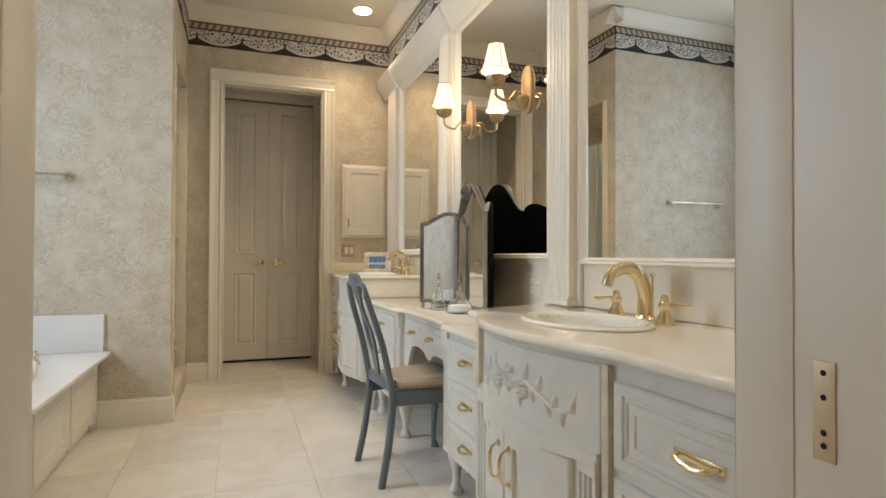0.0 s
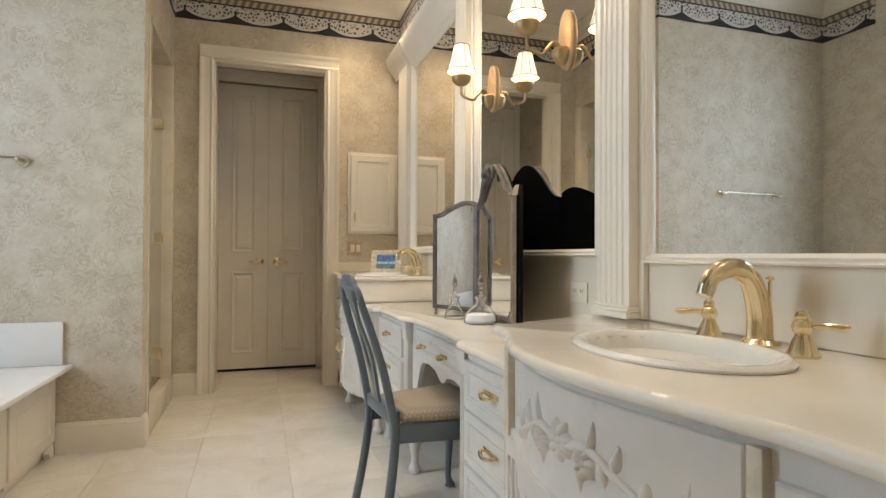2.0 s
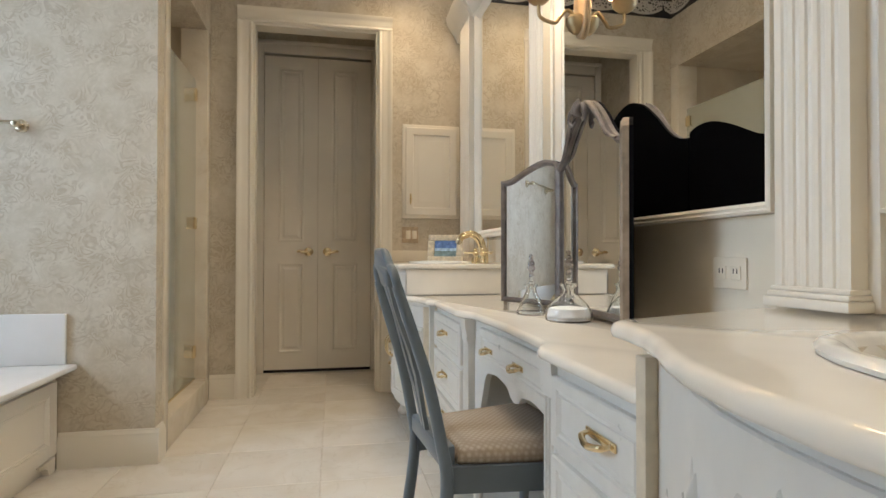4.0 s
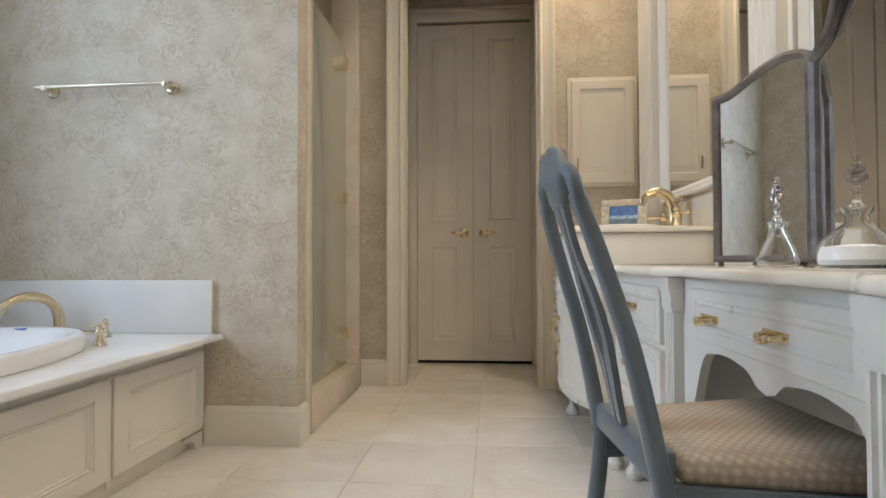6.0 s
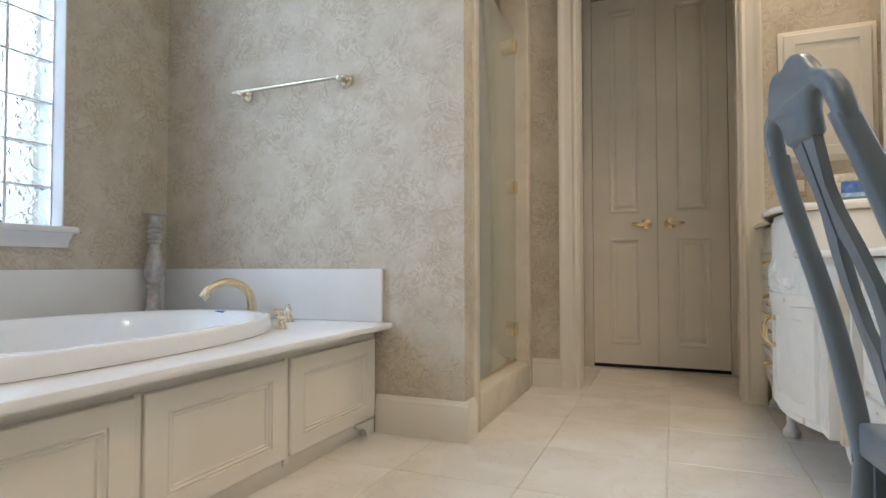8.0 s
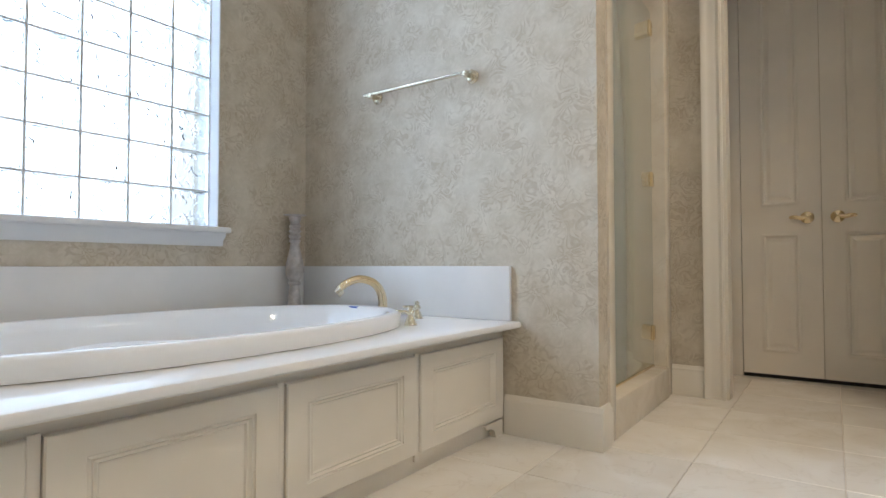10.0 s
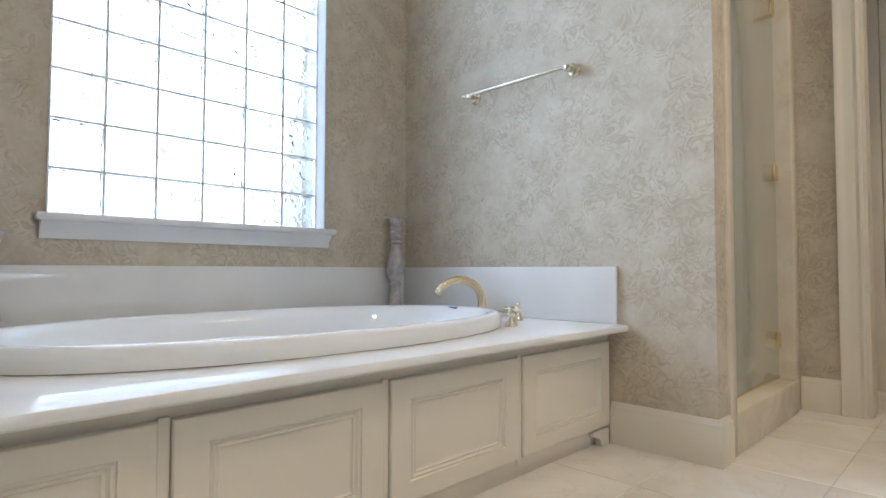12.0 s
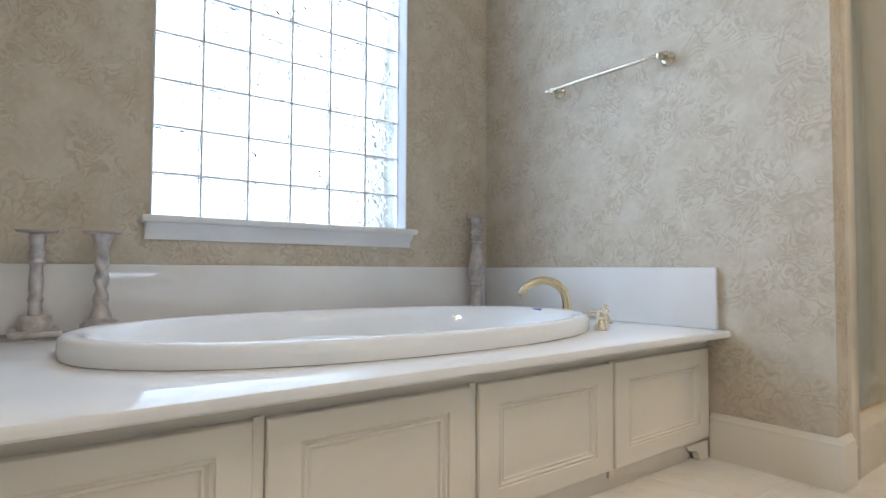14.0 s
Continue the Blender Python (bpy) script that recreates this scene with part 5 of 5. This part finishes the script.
def chair(cy):
    th = thing("side_chair", (0.92, cy, 0), "blue-grey painted side chair with pierced splat and woven seat", "chair")
    lean = smooth_along([(0.0, 0.660), (0.22, 0.702), (0.45, 0.728), (0.56, 0.714), (0.75, 0.674), (0.92, 0.622), (1.05, 0.584), (1.20, 0.558)])
    inw = smooth_along([(0.0, 0.225), (0.45, 0.205), (0.62, 0.197), (0.80, 0.191), (0.96, 0.176), (1.035, 0.155), (1.13, 0.140)])
    for s, nm in ((-1, "post"), (1, "post")):
        rings = []
        for k in range(33):
            z = 1.035 * k / 32
            x, y = lean(z), cy + s * inw(z)
            hw, hd = 0.021 - 0.005 * z, 0.019 - 0.004 * max(0, z - 0.5)
            ring = []
            for j in range(12):
                a = 2 * math.pi * j / 12
                ring.append((x + hd * math.copysign(abs(math.cos(a)) ** 0.6, math.cos(a)), y + hw * math.copysign(abs(math.sin(a)) ** 0.6, math.sin(a)), z))
            rings.append(ring)
        bm = bmesh.new()
        bm_loft(bm, rings)
        part(nm, bm, CHAIRP, th, "curved back post running into the rear leg", 50)
    # yoke crest
    up = [(-0.174, 1.005), (-0.175, 1.045), (-0.168, 1.074), (-0.150, 1.094), (-0.126, 1.104), (-0.112, 1.104), (-0.100, 1.116), (-0.086, 1.134), (-0.066, 1.147), (-0.040, 1.153), (-0.016, 1.149), (0, 1.146)]
    dn = [(0, 1.030), (-0.040, 1.026), (-0.056, 1.032), (-0.064, 1.062), (-0.085, 1.082), (-0.112, 1.084), (-0.134, 1.068), (-0.150, 1.028), (-0.152, 1.0)]
    out = [(cy + y, z) for y, z in up] + [(cy - y, z) for y, z in reversed(up[:-1])] + [(cy - y, z) for y, z in reversed(dn[1:])] + [(cy + y, z) for y, z in dn]
    part("crest_rail", slab_from_outline(out[::-1], lean, 0.026, 0.006), CHAIRP, th, "yoke shaped crest rail", 50)
    # vase splat with a slit on each side of its waist
    right = [(0.030, 0.565), (0.032, 0.62), (0.045, 0.68), (0.062, 0.75), (0.064, 0.81), (0.050, 0.87), (0.032, 0.92), (0.030, 0.96), (0.040, 0.99), (0.050, 1.03), (0.048, 1.045)]
    hole = [(0.0, 0.70), (0.022, 0.74), (0.026, 0.80), (0.012, 0.86), (0.0, 0.88)]
    half = lambda s: [(cy + s * y, z) for y, z in right] + [(cy + s * y, z) for y, z in ((0.004, 1.045), (0.004, 0.90))] + [(cy + s * (y + 0.004), z) for y, z in reversed(hole)] + [(cy + s * 0.004, 0.565)]
    bm = bmesh.new()
    for s in (1, -1):
        o = half(s)
        rings = [[(lean(z) + off, y, z) for y, z in o] for off in (-0.007, 0.007)]
        bm_loft(bm, rings)
    part("splat", bm, CHAIRP, th, "pierced vase shaped splat", 40)
    part("shoe", box((0.710, cy - 0.185, 0.500), (0.760, cy + 0.185, 0.560), 0.008), CHAIRP, th)
    x0, x1, w0, w1 = 0.733, 1.195, 0.205, 0.285
    for s in (-1, 1):
        part("seat_rail", prism([(x0, cy + s * w0), (x1, cy + s * w1), (x1, cy + s * (w1 - 0.028)), (x0, cy + s * (w0 - 0.028))], "z", 0.425, 0.505), CHAIRP, th)
    part("seat_rail", prism([(cy - w1, 0.505), (cy - w1, 0.425), (cy - 0.15, 0.425), (cy - 0.10, 0.445), (cy, 0.450), (cy + 0.10, 0.445), (cy + 0.15, 0.425), (cy + w1, 0.425), (cy + w1, 0.505)], "x", x1 - 0.002, x1 + 0.026), CHAIRP, th)
    for s in (-1, 1):
        pts = spline([(1.178, cy + s * 0.252, 0.50), (1.195, cy + s * 0.262, 0.40), (1.185, cy + s * 0.256, 0.22), (1.178, cy + s * 0.252, 0.07), (1.19, cy + s * 0.258, 0.012), (1.19, cy + s * 0.258, 0.0)], 6)
        rad = [0.030, 0.031, 0.032, 0.032, 0.031, 0.030, 0.029, 0.027, 0.026, 0.024, 0.022, 0.021, 0.020, 0.019, 0.018, 0.017, 0.017, 0.016, 0.016, 0.016, 0.017, 0.018, 0.02, 0.023, 0.026, 0.028, 0.028, 0.028, 0.027, 0.026, 0.024]
        part("leg", tube(pts, rad[:len(pts)], 12), CHAIRP, th, "blue-grey cabriole front leg", 50)
    rings = []
    for ins, z in ((0.012, 0.500), (0.002, 0.508), (0.0, 0.522), (0.006, 0.538), (0.022, 0.552), (0.05, 0.560), (0.09, 0.564), (0.14, 0.566)):
        a, b = x0 + 0.03 + ins, x1 + 0.012 - ins
        ya, yb = w0 - 0.008 - ins, w1 - 0.008 - ins
        ring = []
        for (px, py), (qx, qy) in (((a, -ya), (b, -yb)), ((b, -yb), (b, yb)), ((b, yb), (a, ya)), ((a, ya), (a, -ya))):
            for k in range(6):
                ring.append((px + (qx - px) * k / 6, cy + py + (qy - py) * k / 6, z))
        rings.append(ring)
    bm = bmesh.new()
    bm_loft(bm, rings)
    part("seat", bm, FABRIC, th, "padded seat in tan woven fabric", 60)
    return th


chair(3.095).matrix_basis @= Matrix.Rotation(radians(5), 4, "Z")

# ---------------------------------------------------------------- folding dressing mirror
def folding_mirror():
    A, B = Vector((1.415, 3.60)), Vector((1.365, 2.927))
    C, D = Vector((1.250, 3.931)), Vector((1.232, 2.695))
    z0 = ZM + 0.012
    th = thing("folding_mirror", (1.36, 3.3, ZM), "three-fold dressing mirror in an aged pewter carved frame", "mirror")

    def leaf(name, p, q, top, edge, label):
        """One leaf from p to q; top: heights over its width from p to q."""
        ln = (q - p).length
        d = (q - p) / ln
        nrm = Vector((-d.y, d.x))
        if nrm.x > 0:
            nrm = -nrm
        us = spaced(0, ln, 24)
        tops = smooth_along([(u * ln, h) for u, h in top])
        outer = [(0.0, 0.0), (ln, 0.0)] + [(u, tops(u)) for u in reversed(us)]
        w = 0.024
        inner = [(w, w), (ln - w, w)] + [(min(max(u, w), ln - w), tops(u) - w * 1.1) for u in reversed(us)]

        def place(u, h, out):
            v = p + d * u + nrm * out
            return (v.x, v.y, z0 + h)
        mid = [((a[0] + b[0]) / 2, (a[1] + b[1]) / 2) for a, b in zip(outer, inner)]
        bm = bmesh.new()
        bm_loft(bm, [[place(u, h, 0.0) for u, h in outer], [place(u, h, 0.018) for u, h in outer], [place(u, h, 0.026) for u, h in mid], [place(u, h, 0.016) for u, h in inner], [place(u, h, 0.004) for u, h in inner]], caps=False)
        ob = part(name, bm, edge, th, label, 40)
        bm = bmesh.new()
        bm.faces.new([bm.verts.new(place(u, h, 0.0085)) for u, h in inner])
        bm.faces.new([bm.verts.new(place(u, h, 0.0060)) for u, h in reversed(inner)])
        bmesh.ops.triangulate(bm, faces=bm.faces)
        part("glass", bm, MIRROR, ob, "clear mirror glass", 0)
        bm = bmesh.new()
        bm_loft(bm, [[place(u, h, -0.012) for u, h in outer], [place(u, h, 0.001) for u, h in outer]])
        part("backing", bm, BLACK, ob, "black felt back", 0)
        for u in (0.02, ln - 0.02):
            f = place(u, 0, 0.006)
            part("foot", lathe([(0.009, 0), (0.011, 0.006), (0.008, 0.014)], (f[0], f[1], ZM), 10), WORNGOLD, ob)
        return ob
    wing = [(0.0, 0.635), (0.10, 0.655), (0.28, 0.662), (0.52, 0.640), (0.78, 0.602), (0.92, 0.594), (1.0, 0.594)]
    leaf("wing", A, C, wing, PEWTER, "narrow side leaf with curved top")
    leaf("wing", B, D, wing, WORNGOLD, "narrow side leaf with worn gilt edge")
    centre = leaf("centre_leaf", A, B, [(0.0, 0.62), (0.08, 0.63), (0.16, 0.665), (0.26, 0.735), (0.36, 0.79), (0.44, 0.815), (0.5, 0.822), (0.56, 0.815), (0.64, 0.79), (0.74, 0.735), (0.84, 0.665), (0.92, 0.63), (1.0, 0.62)], PEWTER, "tall centre leaf with ogee top")
    # carved crest and scrolls on the face of the centre leaf
    m = (A + B) / 2
    lean = Matrix.Translation((m.x, m.y, 0)) @ Matrix.Rotation(-math.atan2(A.x - B.x, A.y - B.y), 4, "Z") @ Matrix.Translation((-m.x, -m.y, 0))
    xx = m.x - 0.030

    def turned(bm):
        bmesh.ops.transform(bm, matrix=lean, verts=bm.verts)
        return bm
    for s in (-1, 1):
        part("scroll", turned(tube(spline([(xx, m.y + s * 0.015, z0 + 0.81), (xx - 0.006, m.y + s * 0.06, z0 + 0.802), (xx - 0.004, m.y + s * 0.115, z0 + 0.765), (xx, m.y + s * 0.165, z0 + 0.712), (xx + 0.004, m.y + s * 0.215, z0 + 0.655), (xx + 0.006, m.y + s * 0.285, z0 + 0.622)], 6), [0.008] * 6 + [0.010] * 12 + [0.009] * 8 + [0.006] * 5, 10)), PEWTER, centre, "carved scroll", 60)
        part("leaf_scroll", turned(tube(spline([(xx - 0.006, m.y + s * 0.02, z0 + 0.775), (xx - 0.020, m.y + s * 0.055, z0 + 0.795), (xx - 0.024, m.y + s * 0.085, z0 + 0.765), (xx - 0.018, m.y + s * 0.06, z0 + 0.738), (xx - 0.014, m.y + s * 0.035, z0 + 0.752)], 5), [0.005, 0.006, 0.007, 0.008, 0.009, 0.010, 0.011, 0.011, 0.010, 0.010, 0.009, 0.009, 0.008, 0.008, 0.007, 0.007, 0.006, 0.006, 0.006, 0.006, 0.005], 8)), PEWTER, centre, "", 60)
    for k in range(7):
        a = radians(-78 + 26 * k)
        part("crest_leaf", turned(tube(spline([(xx - 0.006, m.y, z0 + 0.765), (xx - 0.030, m.y + 0.022 * math.sin(a), z0 + 0.785), (xx - 0.022, m.y + 0.048 * math.sin(a), z0 + 0.80 + 0.03 * math.cos(a))], 4), [0.005, 0.007, 0.009, 0.010, 0.010, 0.009, 0.007, 0.005, 0.002], 8)), PEWTER, centre, "", 60)


folding_mirror()

# ---------------------------------------------------------------- glass flasks
SALTS = mat("white_bath_salts", (0.86, 0.85, 0.83), 0.8, bump=0.5, bscale=300)


def flask(x, y, z, prof, fill, label, stopper):
    th = thing("glass_flask", (x, y, z), label, "bottle", "glass flasks")
    outer = prof
    inner = [(max(r - 0.004, 0.002), max(h, 0.004)) for r, h in reversed(prof)]
    bm = bmesh.new()
    rings = [[(x + r * math.cos(2 * math.pi * k / 28), y + r * math.sin(2 * math.pi * k / 28), z + h) for k in range(28)] for r, h in outer + inner]
    bm_loft(bm, rings)
    b = part("flask_body", bm, GLASS, th, "clear blown glass", 60)
    b.visible_shadow = False
    if fill:
        part("salts", lathe(fill, (x, y, z), 24), SALTS, th, "white bath salts")
    h0 = prof[-1][1]
    s = part("stopper", lathe([(0.008, -0.02), (0.011, 0.0), (0.016, 0.004), (0.010, 0.010), (0.006, 0.02), (0.011, 0.03), (0.006, 0.04)], (x, y, z + h0), 16), GLASS, th, "ornate beaded glass stopper", 60)
    s.visible_shadow = False
    bead = [(0.002, -0.011), (0.008, -0.007), (0.0105, 0), (0.008, 0.007), (0.002, 0.011)]
    for dy, dz in stopper:
        q = part("bead", lathe(bead, (x, y + dy, z + h0 + dz), 10), mat_bead, s, "", 60)
        q.visible_shadow = False


mat_bead = glass_material("smoky_glass_bead", (0.70, 0.66, 0.66))
CROSS = [(y * 1.0, z * 0.8) for y, z in [(0, 0.05), (0, 0.072), (-0.022, 0.082), (0.022, 0.082), (0, 0.094), (-0.014, 0.105), (0.014, 0.105), (0, 0.118), (0, 0.138)]]
CONE = [(r * 1.12, h) for r, h in [(0.001, 0.0), (0.050, 0.0), (0.053, 0.006), (0.049, 0.02), (0.034, 0.06), (0.020, 0.09), (0.018, 0.105), (0.024, 0.118), (0.026, 0.122)]]
BELL = [(r * 1.16, h * 1.05) for r, h in [(0.001, 0.0), (0.066, 0.0), (0.074, 0.008), (0.073, 0.030), (0.060, 0.058), (0.038, 0.082), (0.022, 0.095), (0.019, 0.110), (0.028, 0.126), (0.029, 0.130)]]
flask(1.20, 3.40, ZM, CONE, None, "conical clear glass flask with beaded stopper on the dressing table", CROSS)
flask(1.255, 3.16, ZM, BELL, [(0.001, 0.006), (0.070, 0.006), (0.078, 0.02), (0.070, 0.047), (0.02, 0.053)], "squat clear glass flask of white salts", CROSS)
flask(1.185, 0.885, ZN, CONE, [(0.001, 0.005), (0.052, 0.005), (0.050, 0.02), (0.01, 0.024)], "conical clear glass flask with a little sand, on the counter", CROSS)

# ---------------------------------------------------------------- candle stands on the tub deck
def candle_stand(x, y, prof, label, square=0.0, twist=False):
    th = thing("candle_stand", (x, y, ZDK), label, "candlestick", "candle stands")
    h = prof[-1][1]
    if square:
        part("foot", box((x - square, y - square, ZDK), (x + square, y + square, ZDK + 0.022), 0.005), SILVER, th, "square foot")
    n = 24
    rings = []
    if twist:
        zs = [prof[0][1] + (h - prof[0][1]) * k / 70 for k in range(71)]
        rad = along([(hh, r) for r, hh in prof])
        for z in zs:
            tw = 1.0 if 0.11 < z < h - 0.08 else 0.0
            rings.append([(x + rad(z) * (1 + tw * 0.22 * math.sin(2 * a + z * 84)) * math.cos(a), y + rad(z) * (1 + tw * 0.22 * math.sin(2 * a + z * 84)) * math.sin(a), ZDK + z) for a in (2 * math.pi * k / n for k in range(n))])
    else:
        rings = [[(x + r * math.cos(a), y + r * math.sin(a), ZDK + z) for a in (2 * math.pi * k / n for k in range(n))] for r, z in prof]
    bm = bmesh.new()
    bm_loft(bm, rings)
    part("stem", bm, SILVER, th, "silvered turned stem", 40)
    part("drip_pan", lathe([(0.02, 0), (0.066, 0.006), (0.070, 0.012), (0.066, 0.012), (0.02, 0.008)], (x, y, ZDK + h - 0.004), 28), SILVER, th, "flat round drip pan")


candle_stand(-2.36, 4.385, [(0.050, 0.0), (0.050, 0.02), (0.042, 0.04), (0.034, 0.10), (0.028, 0.15), (0.040, 0.165), (0.028, 0.18), (0.046, 0.205), (0.056, 0.235), (0.052, 0.29), (0.030, 0.38), (0.026, 0.41), (0.038, 0.425), (0.026, 0.437), (0.040, 0.452), (0.026, 0.467), (0.040, 0.482), (0.026, 0.497), (0.038, 0.512), (0.026, 0.527), (0.036, 0.555), (0.038, 0.575)], "tall silvered turned candle stand in the tub corner")
candle_stand(-2.355, 2.41, [(0.070, 0.0), (0.070, 0.035), (0.062, 0.045), (0.042, 0.055), (0.030, 0.09), (0.023, 0.12), (0.023, 0.32), (0.025, 0.335), (0.040, 0.385), (0.042, 0.39)], "silvered candle stand with a twisted stem, on the tub deck", twist=True)
candle_stand(-2.345, 2.20, [(0.056, 0.022), (0.058, 0.055), (0.050, 0.075), (0.025, 0.08), (0.021, 0.12), (0.027, 0.135), (0.020, 0.15), (0.024, 0.19), (0.020, 0.26), (0.028, 0.275), (0.021, 0.29), (0.028, 0.305), (0.022, 0.33), (0.030, 0.36), (0.024, 0.385)], "silvered candle stand on a square foot, on the tub deck", square=0.082)

# ---------------------------------------------------------------- far wall: medicine cabinet, switches; splash outlet
mc = thing("medicine_cabinet", (1.235, YF, 1.45), "cream panelled medicine cabinet set in the papered wall, closed", "cabinet")
part("frame", box((0.985, YF - 0.022, 1.44), (1.475, YF - 0.001, 2.228), 0.006), TRIM, mc)
bm = bmesh.new()
a, b, c, d = 1.012, 1.448, 1.466, 2.202
rings = [[(a + i, YF - o, c + i), (b - i, YF - o, c + i), (b - i, YF - o, d - i), (a + i, YF - o, d - i)] for i, o in ((0, 0.022), (0, 0.036), (0.005, 0.040), (0.060, 0.040), (0.066, 0.030), (0.078, 0.029), (0.112, 0.038), (0.116, 0.038))]
bm_loft(bm, rings, caps=False)
bm.faces.new([bm.verts.new(p) for p in rings[-1]])
bmesh.ops.recalc_face_normals(bm, faces=bm.faces)
dr = part("door", bm, TRIM, mc, "cream raised panel door", 20)
part("catch", tube([(1.052, YF - 0.050, 1.555), (1.052, YF - 0.052, 1.60), (1.052, YF - 0.050, 1.645)], [0.006, 0.009, 0.006], 8), BRASS, dr, "small brass finger pull")

sw = thing("light_switch", (1.055, YF, 1.30), "twin rocker switch on a tan marbled plate", "switch")
part("plate", box((0.985, YF - 0.008, 1.235), (1.125, YF - 0.0005, 1.37), 0.003), mat("tan_marbled_plate", (0.52, 0.40, 0.27), 0.4, mottle=0.3, scale=30), sw, "tan marbled plate")
for sx in (1.022, 1.075):
    part("rocker", box((sx - 0.004, YF - 0.014, 1.268), (sx + 0.034, YF - 0.007, 1.338), 0.002), PLASTIC, sw, "ivory rocker")

ou = thing("power_outlet", (XR - 0.012, 2.61, 1.085), "ivory double power outlet on the splash board", "outlet")
part("plate", box((XR - 0.018, 2.545, 1.04), (XR - 0.0125, 2.675, 1.125), 0.002), PLASTIC, ou)
for oy in (2.582, 2.638):
    s = part("socket", box((XR - 0.021, oy - 0.018, 1.064), (XR - 0.0175, oy + 0.018, 1.102), 0.003), PLASTIC, ou)
    # raised black bars paint the shade inside the pin slots
    bm = bmesh.new()
    for dy in (-0.007, 0.007):
        bm_box(bm, (XR - 0.0218, oy + dy - 0.0015, 1.082), (XR - 0.0205, oy + dy + 0.0015, 1.095))
    part("slots", bm, BLACKFILL, s, "pin slots, their shade painted as black bars", 0)

# ---------------------------------------------------------------- photograph in a shell frame on the far counter
FR = mat("cream_shell_mosaic", (0.66, 0.58, 0.42), 0.4, mottle=0.3, scale=40, bump=0.6, bscale=45)
pf = thing("photo_frame", (1.215, 5.24, ZF), "small beach photograph in a cream shell frame, leaning back", "picture frame")
M = pose(1.215, 5.24, ZF + 0.003, -14, 0, -22) @ Matrix.Scale(1.0, 4)


def tilted(bm):
    bmesh.ops.transform(bm, matrix=M, verts=bm.verts)
    return bm


bm = bmesh.new()
for lo, hi in (((-0.13, -0.008, 0), (0.13, 0.012, 0.042)), ((-0.13, -0.008, 0.163), (0.13, 0.012, 0.205)), ((-0.13, -0.0075, 0.042), (-0.082, 0.012, 0.163)), ((0.082, -0.0075, 0.042), (0.13, 0.012, 0.163))):
    bm_box(bm, lo, hi, 0.005)
part("frame", tilted(bm), FR, pf, "cream mosaic shell frame")
for lo, hi, c, nm in (((-0.082, 0.002, 0.105), (0.082, 0.004, 0.163), (0.15, 0.25, 0.52), "print_sky"), ((-0.082, 0.002, 0.085), (0.082, 0.004, 0.105), (0.45, 0.62, 0.75), "print_haze"), ((-0.082, 0.002, 0.042), (0.082, 0.004, 0.085), (0.22, 0.30, 0.30), "print_ground")):
    part(nm, tilted(box(lo, hi)), mat(nm + "_ink", c, 0.25, mottle=0.35, scale=45), pf, "", 0)
part("strut", tilted(box((-0.03, 0.012, 0.02), (0.03, 0.05, 0.06), 0.004)), mat("dark_card", (0.05, 0.04, 0.03), 0.8), pf)

# ---------------------------------------------------------------- strike plate, ceiling fittings, tub label
part("strike_plate", box((0.6665, YE - 0.136, 0.985), (0.6695, YE - 0.106, 1.115), 0.001), mat("dull_brass_plate", (0.66, 0.53, 0.34), 0.45, 0.5, mottle=0.1, scale=30), jm, "brass strike plate with screws")
bm = bmesh.new()
for z in (1.005, 1.022, 1.068, 1.10):
    bm_lathe(bm, [(0.004, 0), (0.004, 0.0008)], (0.6662, YE - 0.121, z), 10, pose(0, 0, 0, 0, -90))
part("screw", bm, BLACKFILL, jm)

CANGLOW = glow_material("lit_lamp_face", (1.0, 0.86, 0.66), 14)
for cx, cy in CANS:
    th = thing("recessed_light", (cx, cy, ZC), "round recessed ceiling downlight, lit", "ceiling light", "recessed lights")
    part("trim_ring", lathe([(0.090, -0.001), (0.120, -0.001), (0.120, -0.008), (0.105, -0.012), (0.090, -0.006)], (cx, cy, ZC), 28), TRIM, th)
    part("lamp_face", lathe([(0.088, -0.009), (0.088, -0.0065)], (cx, cy, ZC), 24), CANGLOW, th, "glowing lamp face").visible_shadow = False
vt = thing("ceiling_vent", (0.35, 4.3, ZC), "square white ceiling vent grille", "vent")
bm = bmesh.new()
for lo, hi in (((0.19, 4.14), (0.51, 4.17)), ((0.19, 4.43), (0.51, 4.46)), ((0.19, 4.17), (0.22, 4.43)), ((0.48, 4.17), (0.51, 4.43))):
    bm_box(bm, (*lo, ZC - 0.012), (*hi, ZC - 0.0005), 0.003)
part("frame", bm, TRIM, vt)
for k in range(8):
    y = 4.185 + 0.032 * k
    part("slat", prism([(y, ZC - 0.010), (y + 0.018, ZC - 0.003), (y + 0.018, ZC - 0.001), (y, ZC - 0.008)], "x", 0.22, 0.48), TRIM, vt)

# ---------------------------------------------------------------- floor tiles
fl = tagged(new("floor", to_mesh("floor", box((XW - T, -1.6, -0.10), (XR + T, 7.1, -0.004)), GROUT, 0)), "honed cream marble tile floor", "floor", kind="structure")
P, GX, GY = 0.52, 0.36, 4.645
tile_mesh = to_mesh("floor_tile", box((-P / 2 + 0.002, -P / 2 + 0.002, -0.012), (P / 2 - 0.002, P / 2 - 0.002, 0), 0.0015, 1), TILE)
x = GX + P / 2 - 6 * P
while x - P / 2 < XR:
    y = GY + P / 2 - 12 * P
    while y - P / 2 < YD + 0.2:
        if not (x + P / 2 < -1.1 and y - P / 2 > 1.05) and not (y > YF + 0.6 and not -0.7 < x < 1.2):
            ob = new("floor_tile", tile_mesh)
            ob.parent = fl
            ob.matrix_basis = pose(x, y, 0, 0, 0, 90 * ((int(x * 7) + int(y * 5)) % 4))
        y += P
    x += P
